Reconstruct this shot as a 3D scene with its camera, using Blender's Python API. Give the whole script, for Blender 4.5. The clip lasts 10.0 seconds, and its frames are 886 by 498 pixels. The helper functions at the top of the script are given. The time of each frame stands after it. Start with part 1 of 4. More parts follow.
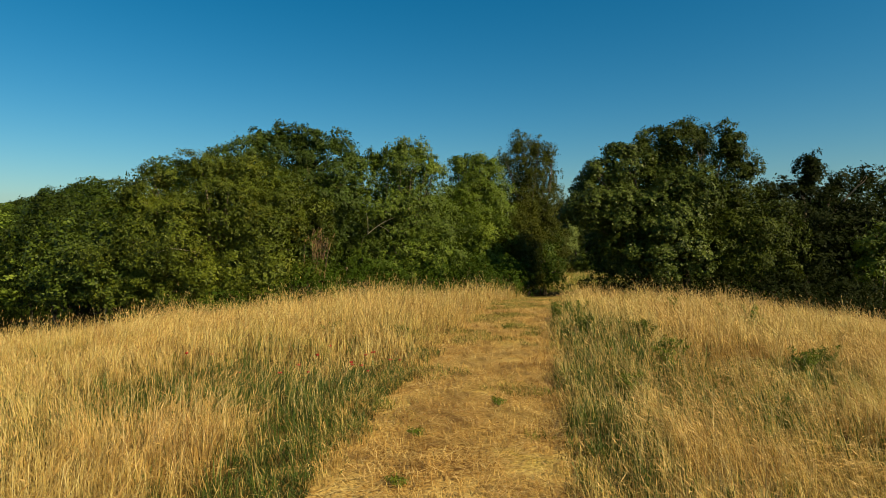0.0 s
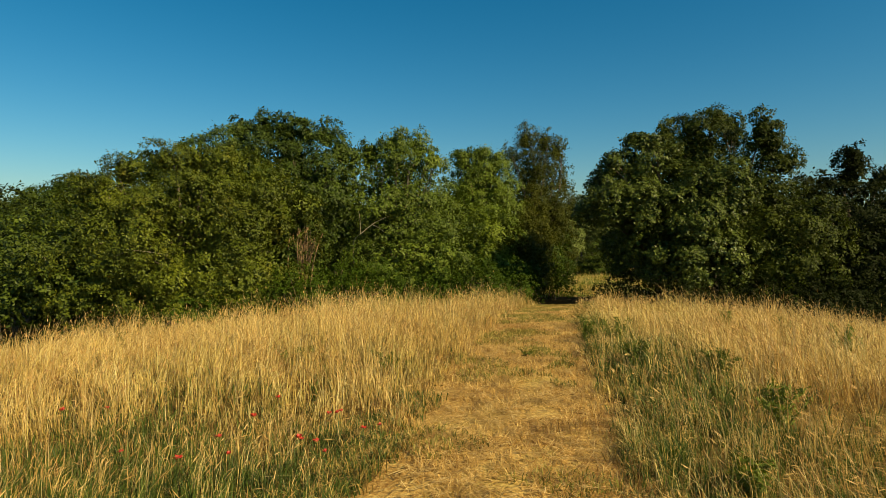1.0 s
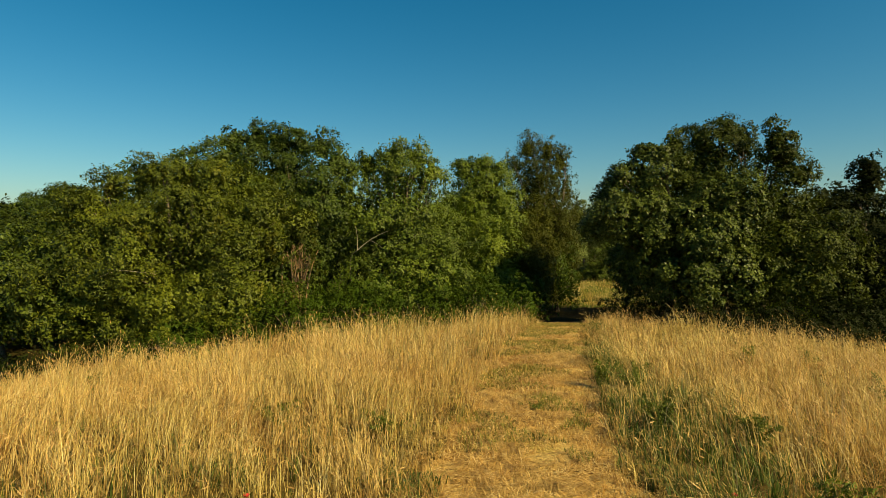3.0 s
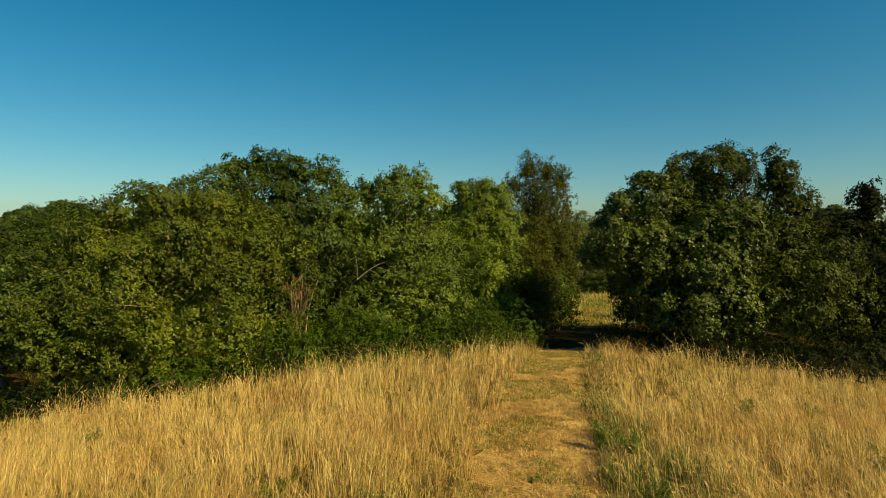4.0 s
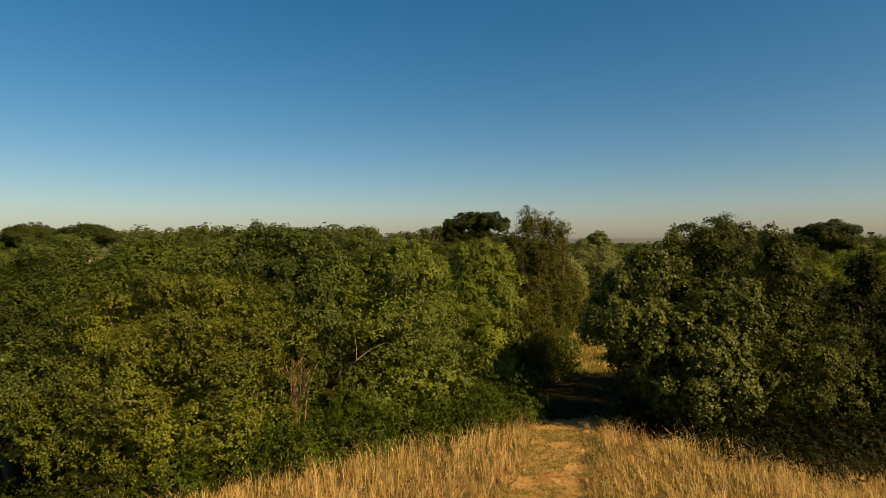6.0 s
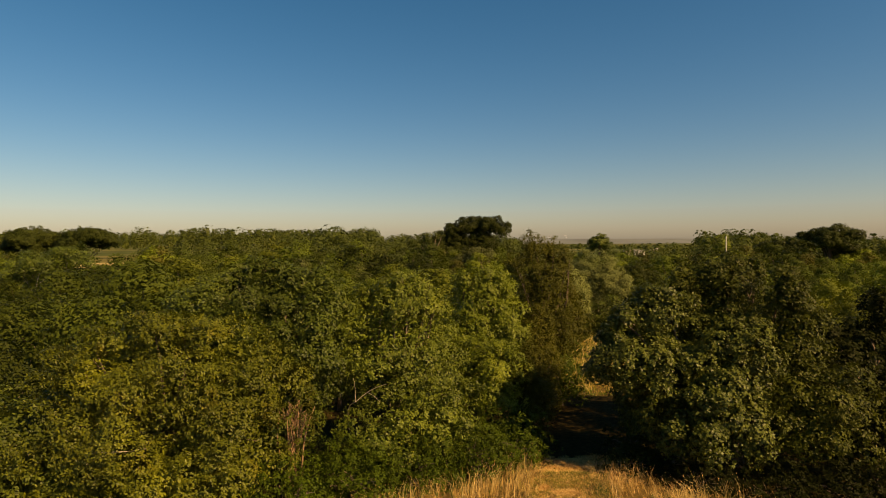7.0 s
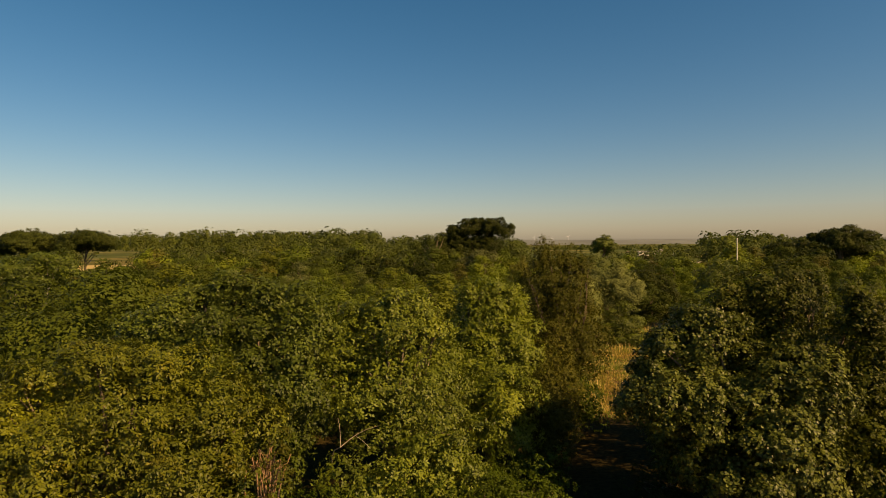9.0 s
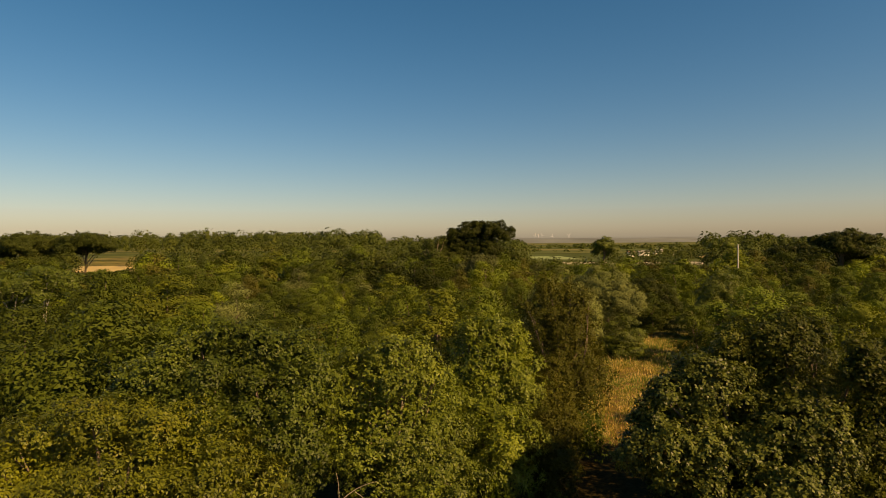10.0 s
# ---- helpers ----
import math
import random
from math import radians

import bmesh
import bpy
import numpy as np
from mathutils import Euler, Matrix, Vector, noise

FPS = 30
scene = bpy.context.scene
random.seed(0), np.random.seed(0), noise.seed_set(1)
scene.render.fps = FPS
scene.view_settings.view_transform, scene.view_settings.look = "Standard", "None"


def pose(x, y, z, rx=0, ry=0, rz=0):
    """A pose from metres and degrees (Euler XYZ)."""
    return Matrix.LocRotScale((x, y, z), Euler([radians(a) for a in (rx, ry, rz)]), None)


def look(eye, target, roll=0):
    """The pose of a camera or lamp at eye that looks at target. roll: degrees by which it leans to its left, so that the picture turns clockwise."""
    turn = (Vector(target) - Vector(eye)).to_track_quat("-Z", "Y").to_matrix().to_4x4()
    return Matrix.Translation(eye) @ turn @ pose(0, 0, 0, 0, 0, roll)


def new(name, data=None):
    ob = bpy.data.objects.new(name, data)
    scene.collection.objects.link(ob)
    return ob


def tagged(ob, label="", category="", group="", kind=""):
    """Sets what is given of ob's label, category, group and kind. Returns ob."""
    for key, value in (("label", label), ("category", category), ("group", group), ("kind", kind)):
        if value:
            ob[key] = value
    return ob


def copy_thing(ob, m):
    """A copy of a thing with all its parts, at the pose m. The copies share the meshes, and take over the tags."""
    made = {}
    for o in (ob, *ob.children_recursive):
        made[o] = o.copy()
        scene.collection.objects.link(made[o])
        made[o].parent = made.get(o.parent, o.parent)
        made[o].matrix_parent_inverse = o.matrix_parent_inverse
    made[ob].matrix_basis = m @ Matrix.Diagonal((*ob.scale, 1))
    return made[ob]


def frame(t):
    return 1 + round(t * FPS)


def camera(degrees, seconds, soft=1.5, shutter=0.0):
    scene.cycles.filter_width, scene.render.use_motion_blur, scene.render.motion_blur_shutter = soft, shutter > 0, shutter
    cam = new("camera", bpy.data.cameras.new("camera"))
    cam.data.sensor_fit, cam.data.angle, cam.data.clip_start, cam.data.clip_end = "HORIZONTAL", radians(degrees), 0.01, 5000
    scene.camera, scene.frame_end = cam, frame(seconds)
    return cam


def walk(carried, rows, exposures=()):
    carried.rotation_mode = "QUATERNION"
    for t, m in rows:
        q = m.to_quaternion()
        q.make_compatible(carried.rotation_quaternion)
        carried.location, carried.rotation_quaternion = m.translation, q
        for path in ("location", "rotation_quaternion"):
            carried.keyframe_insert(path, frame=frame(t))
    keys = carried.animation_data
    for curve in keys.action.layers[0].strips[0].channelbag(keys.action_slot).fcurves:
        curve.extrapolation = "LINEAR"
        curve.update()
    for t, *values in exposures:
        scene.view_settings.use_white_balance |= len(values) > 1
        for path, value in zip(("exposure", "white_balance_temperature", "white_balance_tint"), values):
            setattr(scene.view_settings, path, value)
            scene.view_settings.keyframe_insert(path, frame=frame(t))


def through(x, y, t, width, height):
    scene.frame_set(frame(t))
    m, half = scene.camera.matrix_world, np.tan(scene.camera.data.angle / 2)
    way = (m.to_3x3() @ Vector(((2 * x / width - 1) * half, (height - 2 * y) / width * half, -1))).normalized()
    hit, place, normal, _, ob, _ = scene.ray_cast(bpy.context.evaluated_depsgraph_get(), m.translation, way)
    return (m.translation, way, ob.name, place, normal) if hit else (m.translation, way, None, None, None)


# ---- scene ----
cam = camera(73.7, 10.0, soft=0.6)
METRES, EYE, TILT, LEAN, TURN = 14.6, 1.8, -1.9, 0.0, 0.0
ROWS = [
    (0.0, 0.0, 0.0, 0.0, 0.0, 0.0, -0.0),
    (0.5, -0.0009, 0.095, 0.0011, 0.03, 0.05, -0.01),
    (1.0, -0.0012, 0.1882, 0.0018, 0.08, 0.13, -0.03),
    (1.5, 0.0017, 0.2309, 0.0018, 0.1, 0.18, -0.03),
    (2.0, -0.0006, 0.2448, 0.0071, 0.12, 0.2, -0.01),
    (2.5, -0.001, 0.2486, 0.0189, 0.13, 0.2, 0.01),
    (4.0, 0.0031, 0.2489, 0.1066, 0.27, 0.6, 0.05),
    (4.5, 0.0047, 0.246, 0.1441, 0.23, 0.81, 0.13),
    (5.0, 0.0083, 0.246, 0.184, 0.26, 0.95, 0.19),
    (5.5, 0.0071, 0.2448, 0.2299, 0.29, 1.13, 0.24),
    (6.0, 0.0074, 0.2432, 0.2945, 0.33, 1.25, 0.26),
    (6.2, 0.0076, 0.2442, 0.3278, 0.35, 1.26, 0.26),
    (7.3, 0.0078, 0.317, 0.3942, 0.495, 1.27, 0.285),
    (7.5, 0.0078, 0.344, 0.3958, 0.52, 1.27, 0.29),
    (8.0, 0.0078, 0.4158, 0.397, 0.58, 1.36, 0.31),
    (8.5, 0.0064, 0.497, 0.4023, 0.61, 1.33, 0.33),
    (9.0, 0.0052, 0.5297, 0.4219, 0.66, 1.37, 0.38),
    (9.5, 0.0052, 0.5362, 0.4645, 0.68, 1.33, 0.4),
    (10.0, 0.0076, 0.541, 0.534, 0.7, 1.18, 0.41),
]
EXPOSURES = [(0.0, 0.58, 6450, -6), (1.0, 0.66, 6900, -6), (2.5, 0.69, 7250, -7), (3.8, 0.68, 7250, -9), (4.5, 0.67, 7100, -14), (5.5, 0.64, 7100, 3), (6.0, 0.64, 7850, 19), (7.5, 0.69, 9600, 29), (10.0, 0.69, 9600, 29)]
walk(cam, [(t, pose(0, 0, EYE, TILT, LEAN, TURN) @ pose(METRES * x, METRES * y, METRES * z, 90 + pitch, roll, yaw)) for t, x, y, z, yaw, pitch, roll in ROWS], EXPOSURES)

# ---- light: late afternoon sun from the right, a little behind ----
SUN_ELEVATION, SUN_AZIMUTH = 37.0, 126.0   # azimuth clockwise from the way ahead (+y)
world = bpy.data.worlds.new("sky")
scene.world = world
world.use_nodes = True
sky = world.node_tree.nodes.new("ShaderNodeTexSky")
sky.sky_type, sky.sun_disc = "NISHITA", False
sky.sun_elevation, sky.sun_rotation = radians(SUN_ELEVATION), radians(SUN_AZIMUTH)
sky.altitude, sky.air_density, sky.dust_density, sky.ozone_density = 100, 1.0, 0.95, 4.2
background = world.node_tree.nodes["Background"]
vivid = world.node_tree.nodes.new("ShaderNodeHueSaturation")
vivid.inputs["Saturation"].default_value, vivid.inputs["Hue"].default_value = 1.37, 0.491
world.node_tree.links.new(sky.outputs[0], vivid.inputs["Color"])
world.node_tree.links.new(vivid.outputs[0], background.inputs[0])
background.inputs[1].default_value = 0.062
sun = new("sun", bpy.data.lights.new("sun", "SUN"))
sun.data.energy, sun.data.angle, sun.data.color = 5.0, radians(0.5), (1.0, 0.77, 0.44)
_a, _e = radians(SUN_AZIMUTH), radians(SUN_ELEVATION)
SUNWARD = Vector((math.sin(_a) * math.cos(_e), math.cos(_a) * math.cos(_e), math.sin(_e)))
sun.matrix_world = look(SUNWARD * 60, (0, 0, 0))

# ---- materials ----


def nodes_of(name):
    m = bpy.data.materials.new(name)
    m.use_nodes = True
    return m, m.node_tree, m.node_tree.nodes["Principled BSDF"]


def ramp(tree, source, stops):
    r = tree.nodes.new("ShaderNodeValToRGB")
    while len(r.color_ramp.elements) < len(stops):
        r.color_ramp.elements.new(0.5)
    for e, (at, c) in zip(r.color_ramp.elements, stops):
        e.position, e.color = at, (*c, 1)
    tree.links.new(source, r.inputs[0])
    return r.outputs[0]


def noise_tex(tree, scale, detail=4.0, kind="Object"):
    co = tree.nodes.new("ShaderNodeTexCoord")
    n = tree.nodes.new("ShaderNodeTexNoise")
    n.inputs["Scale"].default_value, n.inputs["Detail"].default_value = scale, detail
    tree.links.new(co.outputs[kind], n.inputs["Vector"])
    return n.outputs["Fac"]


def blend(tree, fac, a, b, how="MIX"):
    x = tree.nodes.new("ShaderNodeMix")
    x.data_type, x.blend_type = "RGBA", how
    for socket, v in ((x.inputs[0], fac), (x.inputs[6], a), (x.inputs[7], b)):
        if isinstance(v, (int, float)):
            socket.default_value = v
        elif isinstance(v, tuple):
            socket.default_value = (*v, 1)
        else:
            tree.links.new(v, socket)
    return x.outputs[2]


def leaf_material(name, dark, mid, light, rough=0.5, through=0.24, patch=0.35, yellow=None, own_share=0.35, vary=0.2, gloss=0.22):
    """Leaves that differ one by one and from bough to bough; some light comes through them."""
    m, tree, p = nodes_of(name)
    geo = tree.nodes.new("ShaderNodeNewGeometry")
    info = tree.nodes.new("ShaderNodeObjectInfo")
    own = ramp(tree, geo.outputs["Random Per Island"], [(0.0, dark), (0.5, mid), (1.0, light)])
    bough = ramp(tree, noise_tex(tree, patch, 3.0), [(0.3, dark), (0.55, mid), (0.75, light)])
    col = blend(tree, 1 - own_share, own, bough)
    if yellow:
        spots = ramp(tree, noise_tex(tree, 0.9, 5.0), [(0.6, (0, 0, 0)), (0.74, (1, 1, 1))])
        col = blend(tree, spots, col, yellow)
    hue = tree.nodes.new("ShaderNodeHueSaturation")
    hue.inputs["Hue"].default_value = 0.51
    shift = tree.nodes.new("ShaderNodeMapRange")
    shift.inputs[3].default_value, shift.inputs[4].default_value = 1 - vary, 1 + vary
    tree.links.new(info.outputs["Random"], shift.inputs[0])
    tree.links.new(shift.outputs[0], hue.inputs["Value"])
    tree.links.new(col, hue.inputs["Color"])
    tree.links.new(hue.outputs[0], p.inputs["Base Color"])
    p.inputs["Roughness"].default_value = rough
    p.inputs["Specular IOR Level"].default_value = gloss
    lit = tree.nodes.new("ShaderNodeBsdfTranslucent")
    tree.links.new(blend(tree, 1.0, hue.outputs[0], (1.0, 1.0, 0.45), "MULTIPLY"), lit.inputs[0])
    mix = tree.nodes.new("ShaderNodeMixShader")
    mix.inputs[0].default_value = through
    tree.links.new(p.outputs[0], mix.inputs[1])
    tree.links.new(lit.outputs[0], mix.inputs[2])
    tree.links.new(mix.outputs[0], tree.nodes["Material Output"].inputs[0])
    return m


def grass_material(name, stops, patches, rough=0.6, through=0.25, size=0.35):
    m, tree, p = nodes_of(name)
    geo = tree.nodes.new("ShaderNodeNewGeometry")
    own = ramp(tree, geo.outputs["Random Per Island"], stops)
    area = ramp(tree, noise_tex(tree, size, 5.0), patches)
    col = blend(tree, 0.42, own, area)
    tuft = ramp(tree, noise_tex(tree, 4.5, 2.0), [(0.36, (0.60, 0.56, 0.50)), (0.52, (1, 1, 1)), (0.66, (1.0, 0.98, 0.95))])
    col = blend(tree, 1.0, col, tuft, "MULTIPLY")
    tree.links.new(col, p.inputs["Base Color"])
    p.inputs["Roughness"].default_value = rough
    lit = tree.nodes.new("ShaderNodeBsdfTranslucent")
    tree.links.new(col, lit.inputs[0])
    mix = tree.nodes.new("ShaderNodeMixShader")
    mix.inputs[0].default_value = through
    tree.links.new(p.outputs[0], mix.inputs[1])
    tree.links.new(lit.outputs[0], mix.inputs[2])
    tree.links.new(mix.outputs[0], tree.nodes["Material Output"].inputs[0])
    return m


def plain(name, colour, rough=0.7, metal=0.0, vary=0.15, scale=3.0, bump=0.0):
    m, tree, p = nodes_of(name)
    f = noise_tex(tree, scale, 6.0)
    low, high = tuple(c * (1 - vary) for c in colour), tuple(min(1, c * (1 + vary)) for c in colour)
    tree.links.new(ramp(tree, f, [(0.3, low), (0.7, high)]), p.inputs["Base Color"])
    p.inputs["Roughness"].default_value, p.inputs["Metallic"].default_value = rough, metal
    if bump:
        b = tree.nodes.new("ShaderNodeBump")
        b.inputs["Strength"].default_value, b.inputs["Distance"].default_value = 0.6, bump
        tree.links.new(noise_tex(tree, scale * 4, 6.0), b.inputs["Height"])
        tree.links.new(b.outputs[0], p.inputs["Normal"])
    return m


def ground_material():
    """Dry turf and soil near by, woodland floor with shade put into its colour under the trees, far fields."""
    m, tree, p = nodes_of("dry_turf")
    fine = ramp(tree, noise_tex(tree, 9.0, 8.0), [(0.3, (0.050, 0.032, 0.011)), (0.55, (0.125, 0.080, 0.028)), (0.75, (0.26, 0.175, 0.065))])
    broad = ramp(tree, noise_tex(tree, 0.5, 4.0), [(0.35, (0.062, 0.056, 0.014)), (0.65, (0.155, 0.10, 0.032))])
    far = ramp(tree, noise_tex(tree, 0.006, 3.0), [(0.35, (0.035, 0.05, 0.015)), (0.5, (0.06, 0.08, 0.025)), (0.62, (0.16, 0.14, 0.05)), (0.7, (0.05, 0.07, 0.02))])
    where = tree.nodes.new("ShaderNodeAttribute")
    where.attribute_name = "plain"
    mould_shade = tree.nodes.new("ShaderNodeAttribute")
    mould_shade.attribute_name = "shady_wood_floor"
    # leaf mould, darkened further so that its colour holds the trees' shade
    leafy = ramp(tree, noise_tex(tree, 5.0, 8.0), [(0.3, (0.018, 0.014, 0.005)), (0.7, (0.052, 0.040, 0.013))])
    col = blend(tree, mould_shade.outputs["Fac"], blend(tree, 0.5, fine, broad), leafy)
    col = blend(tree, where.outputs["Fac"], col, far)
    tree.links.new(col, p.inputs["Base Color"])
    p.inputs["Roughness"].default_value = 0.95
    p.inputs["Specular IOR Level"].default_value = 0.02
    b = tree.nodes.new("ShaderNodeBump")
    b.inputs["Strength"].default_value, b.inputs["Distance"].default_value = 0.7, 0.04
    tree.links.new(noise_tex(tree, 14.0, 8.0), b.inputs["Height"])
    tree.links.new(b.outputs[0], p.inputs["Normal"])
    return m


def path_material():
    m, tree, p = nodes_of("mown_straw")
    fine = ramp(tree, noise_tex(tree, 26.0, 8.0), [(0.34, (0.0931, 0.0427, 0.0118)), (0.5, (0.3317, 0.2011, 0.0592)), (0.66, (0.6053, 0.4335, 0.1599))])
    broad = ramp(tree, noise_tex(tree, 1.1, 6.0), [(0.38, (0.2328, 0.1131, 0.0284)), (0.48, (0.4074, 0.2513, 0.0758)), (0.58, (0.5238, 0.377, 0.1303)), (0.70, (0.291, 0.2325, 0.045))])
    tree.links.new(blend(tree, 0.5, fine, broad), p.inputs["Base Color"])
    p.inputs["Roughness"].default_value = 0.9
    p.inputs["Specular IOR Level"].default_value = 0.15
    b = tree.nodes.new("ShaderNodeBump")
    b.inputs["Strength"].default_value, b.inputs["Distance"].default_value = 0.8, 0.03
    tree.links.new(noise_tex(tree, 30.0, 8.0), b.inputs["Height"])
    tree.links.new(b.outputs[0], p.inputs["Normal"])
    return m


GROUND, PATH_STRAW = ground_material(), path_material()
BARK = plain("grey_brown_bark", (0.12, 0.09, 0.0638), 0.85, vary=0.4, scale=6, bump=0.01)
PALE_BARK = plain("pale_bark", (0.30, 0.25, 0.18), 0.8, vary=0.3, scale=4, bump=0.005)
PALE_LIMB = plain("pale_grey_bark", (0.22, 0.175, 0.115), 0.85, vary=0.35, scale=5, bump=0.006)
DEAD_WOOD = plain("dead_brown_wood", (0.24, 0.15, 0.08), 0.85, vary=0.35, scale=8)
LEAF_BROAD = leaf_material("broad_green_leaves", (0.0288, 0.0367, 0.0042), (0.0833, 0.0969, 0.0093), (0.1846, 0.1936, 0.015), yellow=(0.128, 0.1119, 0.0116))
LEAF_MID = leaf_material("mid_green_leaves", (0.0331, 0.0456, 0.0063), (0.097, 0.1265, 0.0142), (0.2249, 0.2586, 0.0302))
LEAF_DEEP = leaf_material("deep_green_leaves", (0.0221, 0.034, 0.0042), (0.0672, 0.0952, 0.011), (0.1625, 0.2014, 0.0255))
LEAF_SHADY = leaf_material("shady_olive_leaves", (0.019, 0.025, 0.0037), (0.042, 0.051, 0.0061), (0.088, 0.098, 0.0122), gloss=0.12)
LEAF_LIGHT = leaf_material("light_green_leaves", (0.0481, 0.0678, 0.007), (0.1266, 0.1635, 0.0147), (0.2509, 0.2859, 0.0296))
# leaf highlights are painted: a pale light stop against dark ones, leaf by leaf
LEAF_GLOSSY = leaf_material("dark_leaves_with_glints", (0.023, 0.031, 0.005), (0.068, 0.087, 0.0135), (0.215, 0.24, 0.048), rough=0.42, through=0.22, own_share=0.5, gloss=0.18)
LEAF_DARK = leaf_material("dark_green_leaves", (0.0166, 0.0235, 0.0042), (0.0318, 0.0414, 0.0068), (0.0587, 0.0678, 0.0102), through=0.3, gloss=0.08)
# near black: the darkness of the right-hand edge is put into this leaf colour
LEAF_SHADE = leaf_material("shade_darkened_leaves", (0.0086, 0.0119, 0.0017), (0.0151, 0.0194, 0.0029), (0.0261, 0.0303, 0.004), rough=0.6, through=0.25, gloss=0.08)
LEAF_OLIVE = leaf_material("olive_brown_leaves", (0.0314, 0.0374, 0.0056), (0.0612, 0.0649, 0.0097), (0.1103, 0.1052, 0.0154), through=0.32, gloss=0.08)
LEAF_HEDGE = leaf_material("hedge_leaves", (0.0276, 0.0428, 0.004), (0.0507, 0.077, 0.0072), (0.092, 0.1232, 0.0112), through=0.32, gloss=0.08)
LEAF_FAR = leaf_material("far_wood_leaves", (0.0257, 0.0397, 0.00794), (0.0546, 0.0694, 0.0139), (0.0994, 0.109, 0.0218), patch=0.05, own_share=0.25, gloss=0.06)
WOOD_LEAVES = [leaf_material(n, a, b, c, patch=0.15, own_share=0.22, rough=0.6, vary=0.45, gloss=0.08) for n, a, b, c in (
    ("wood_mid", (0.0464, 0.066, 0.00826), (0.0775, 0.103, 0.0124), (0.118, 0.145, 0.0185)),
    ("wood_dark", (0.0289, 0.0413, 0.00619), (0.0464, 0.0619, 0.00826), (0.0724, 0.0877, 0.0124)),
    ("wood_yellow", (0.058, 0.072, 0.009), (0.092, 0.108, 0.0124), (0.138, 0.150, 0.0164)),
    ("wood_olive", (0.0515, 0.0537, 0.0103), (0.0804, 0.0775, 0.0145), (0.113, 0.103, 0.0206)),
    ("wood_willow", (0.0775, 0.093, 0.0268), (0.118, 0.134, 0.0434), (0.164, 0.177, 0.0619)),
    ("wood_light", (0.0826, 0.109, 0.0124), (0.129, 0.161, 0.0164), (0.185, 0.212, 0.0247)))]
STRAW = grass_material("dry_grass", [(0.0, (0.2166, 0.1245, 0.0312)), (0.25, (0.5428, 0.3619, 0.104)), (0.6, (0.7918, 0.5912, 0.2189)), (0.88, (0.9, 0.7822, 0.4585)), (1.0, (0.4437, 0.4097, 0.0936))],
                       [(0.34, (0.5728, 0.4772, 0.1246)), (0.46, (0.7918, 0.5912, 0.208)), (0.56, (0.672, 0.4097, 0.12)), (0.66, (0.5141, 0.2293, 0.0728))], size=0.5, through=0.28)
THATCH = grass_material("dry_undergrowth", [(0.0, (0.1187, 0.071, 0.0213)), (0.4, (0.3193, 0.2131, 0.0613)), (0.8, (0.5046, 0.3491, 0.115)), (1.0, (0.2517, 0.2292, 0.0531))],
                        [(0.32, (0.336, 0.2684, 0.0573)), (0.5, (0.5556, 0.379, 0.115)), (0.68, (0.488, 0.2454, 0.0696))], size=0.8, through=0.28)
SEEDS = grass_material("grass_seed_heads", [(0.0, (0.3312, 0.1663, 0.0495)), (0.5, (0.644, 0.418, 0.14)), (1.0, (0.7901, 0.5692, 0.2636))],
                       [(0.35, (0.5347, 0.3499, 0.1235)), (0.58, (0.4772, 0.2516, 0.0825)), (0.72, (0.3852, 0.1512, 0.0495))])
GREEN_GRASS = grass_material("green_grass", [(0.0, (0.0371, 0.0655, 0.008)), (0.6, (0.09, 0.1396, 0.0161)), (1.0, (0.2751, 0.2726, 0.0805))],
                             [(0.3, (0.0476, 0.0929, 0.0097)), (0.7, (0.1168, 0.1587, 0.0225))], through=0.38)
LITTER = grass_material("straw_litter", [(0.0, (0.1935, 0.0915, 0.0211)), (0.35, (0.4587, 0.2749, 0.076)), (0.75, (0.6705, 0.4669, 0.1689)), (1.0, (0.7933, 0.6257, 0.3203))],
                        [(0.34, (0.3529, 0.1828, 0.0465)), (0.5, (0.5986, 0.3829, 0.1188)), (0.62, (0.6705, 0.4669, 0.1689)), (0.72, (0.3882, 0.3083, 0.0591))], size=0.9)
PATH_GREEN = grass_material("short_path_grass", [(0.0, (0.10, 0.11, 0.014)), (0.6, (0.22, 0.215, 0.035)), (1.0, (0.42, 0.33, 0.09))], [(0.35, (0.15, 0.165, 0.02)), (0.65, (0.36, 0.29, 0.07))], through=0.3)
CLEARING_GRASS = grass_material("clearing_grass", [(0.0, (0.06, 0.11, 0.009)), (0.72, (0.15, 0.21, 0.018)), (1.0, (0.45, 0.36, 0.08))], [(0.44, (0.11, 0.19, 0.013)), (0.56, (0.30, 0.27, 0.04)), (0.66, (0.46, 0.27, 0.06))], size=0.22, through=0.3)
WEED = leaf_material("weed_leaves", (0.068, 0.085, 0.0085), (0.119, 0.14, 0.0136), (0.212, 0.221, 0.0298))
POPPY_RED = plain("poppy_petals", (0.38, 0.026, 0.012), 0.5, vary=0.2, scale=30)
POPPY_STEM = plain("poppy_stem", (0.10, 0.14, 0.04), 0.6)
WHITE_WALL = plain("white_render", (0.78, 0.76, 0.70), 0.8, vary=0.06)
ROOF_GREY = plain("grey_roof", (0.30, 0.28, 0.27), 0.8)
ROOF_RED = plain("red_roof", (0.20, 0.13, 0.10), 0.8)
WINDOW_DARK = plain("window_glass", (0.04, 0.05, 0.06), 0.15)
MAST_GREY = plain("mast_metal", (0.5, 0.47, 0.42), 0.5, 0.4)
TURBINE_WHITE = plain("turbine_white", (0.6, 0.6, 0.6), 0.5, vary=0.04)
FIELD_GOLD = plain("ripe_corn_field", (0.33, 0.26, 0.09), 0.9, vary=0.12, scale=0.05)
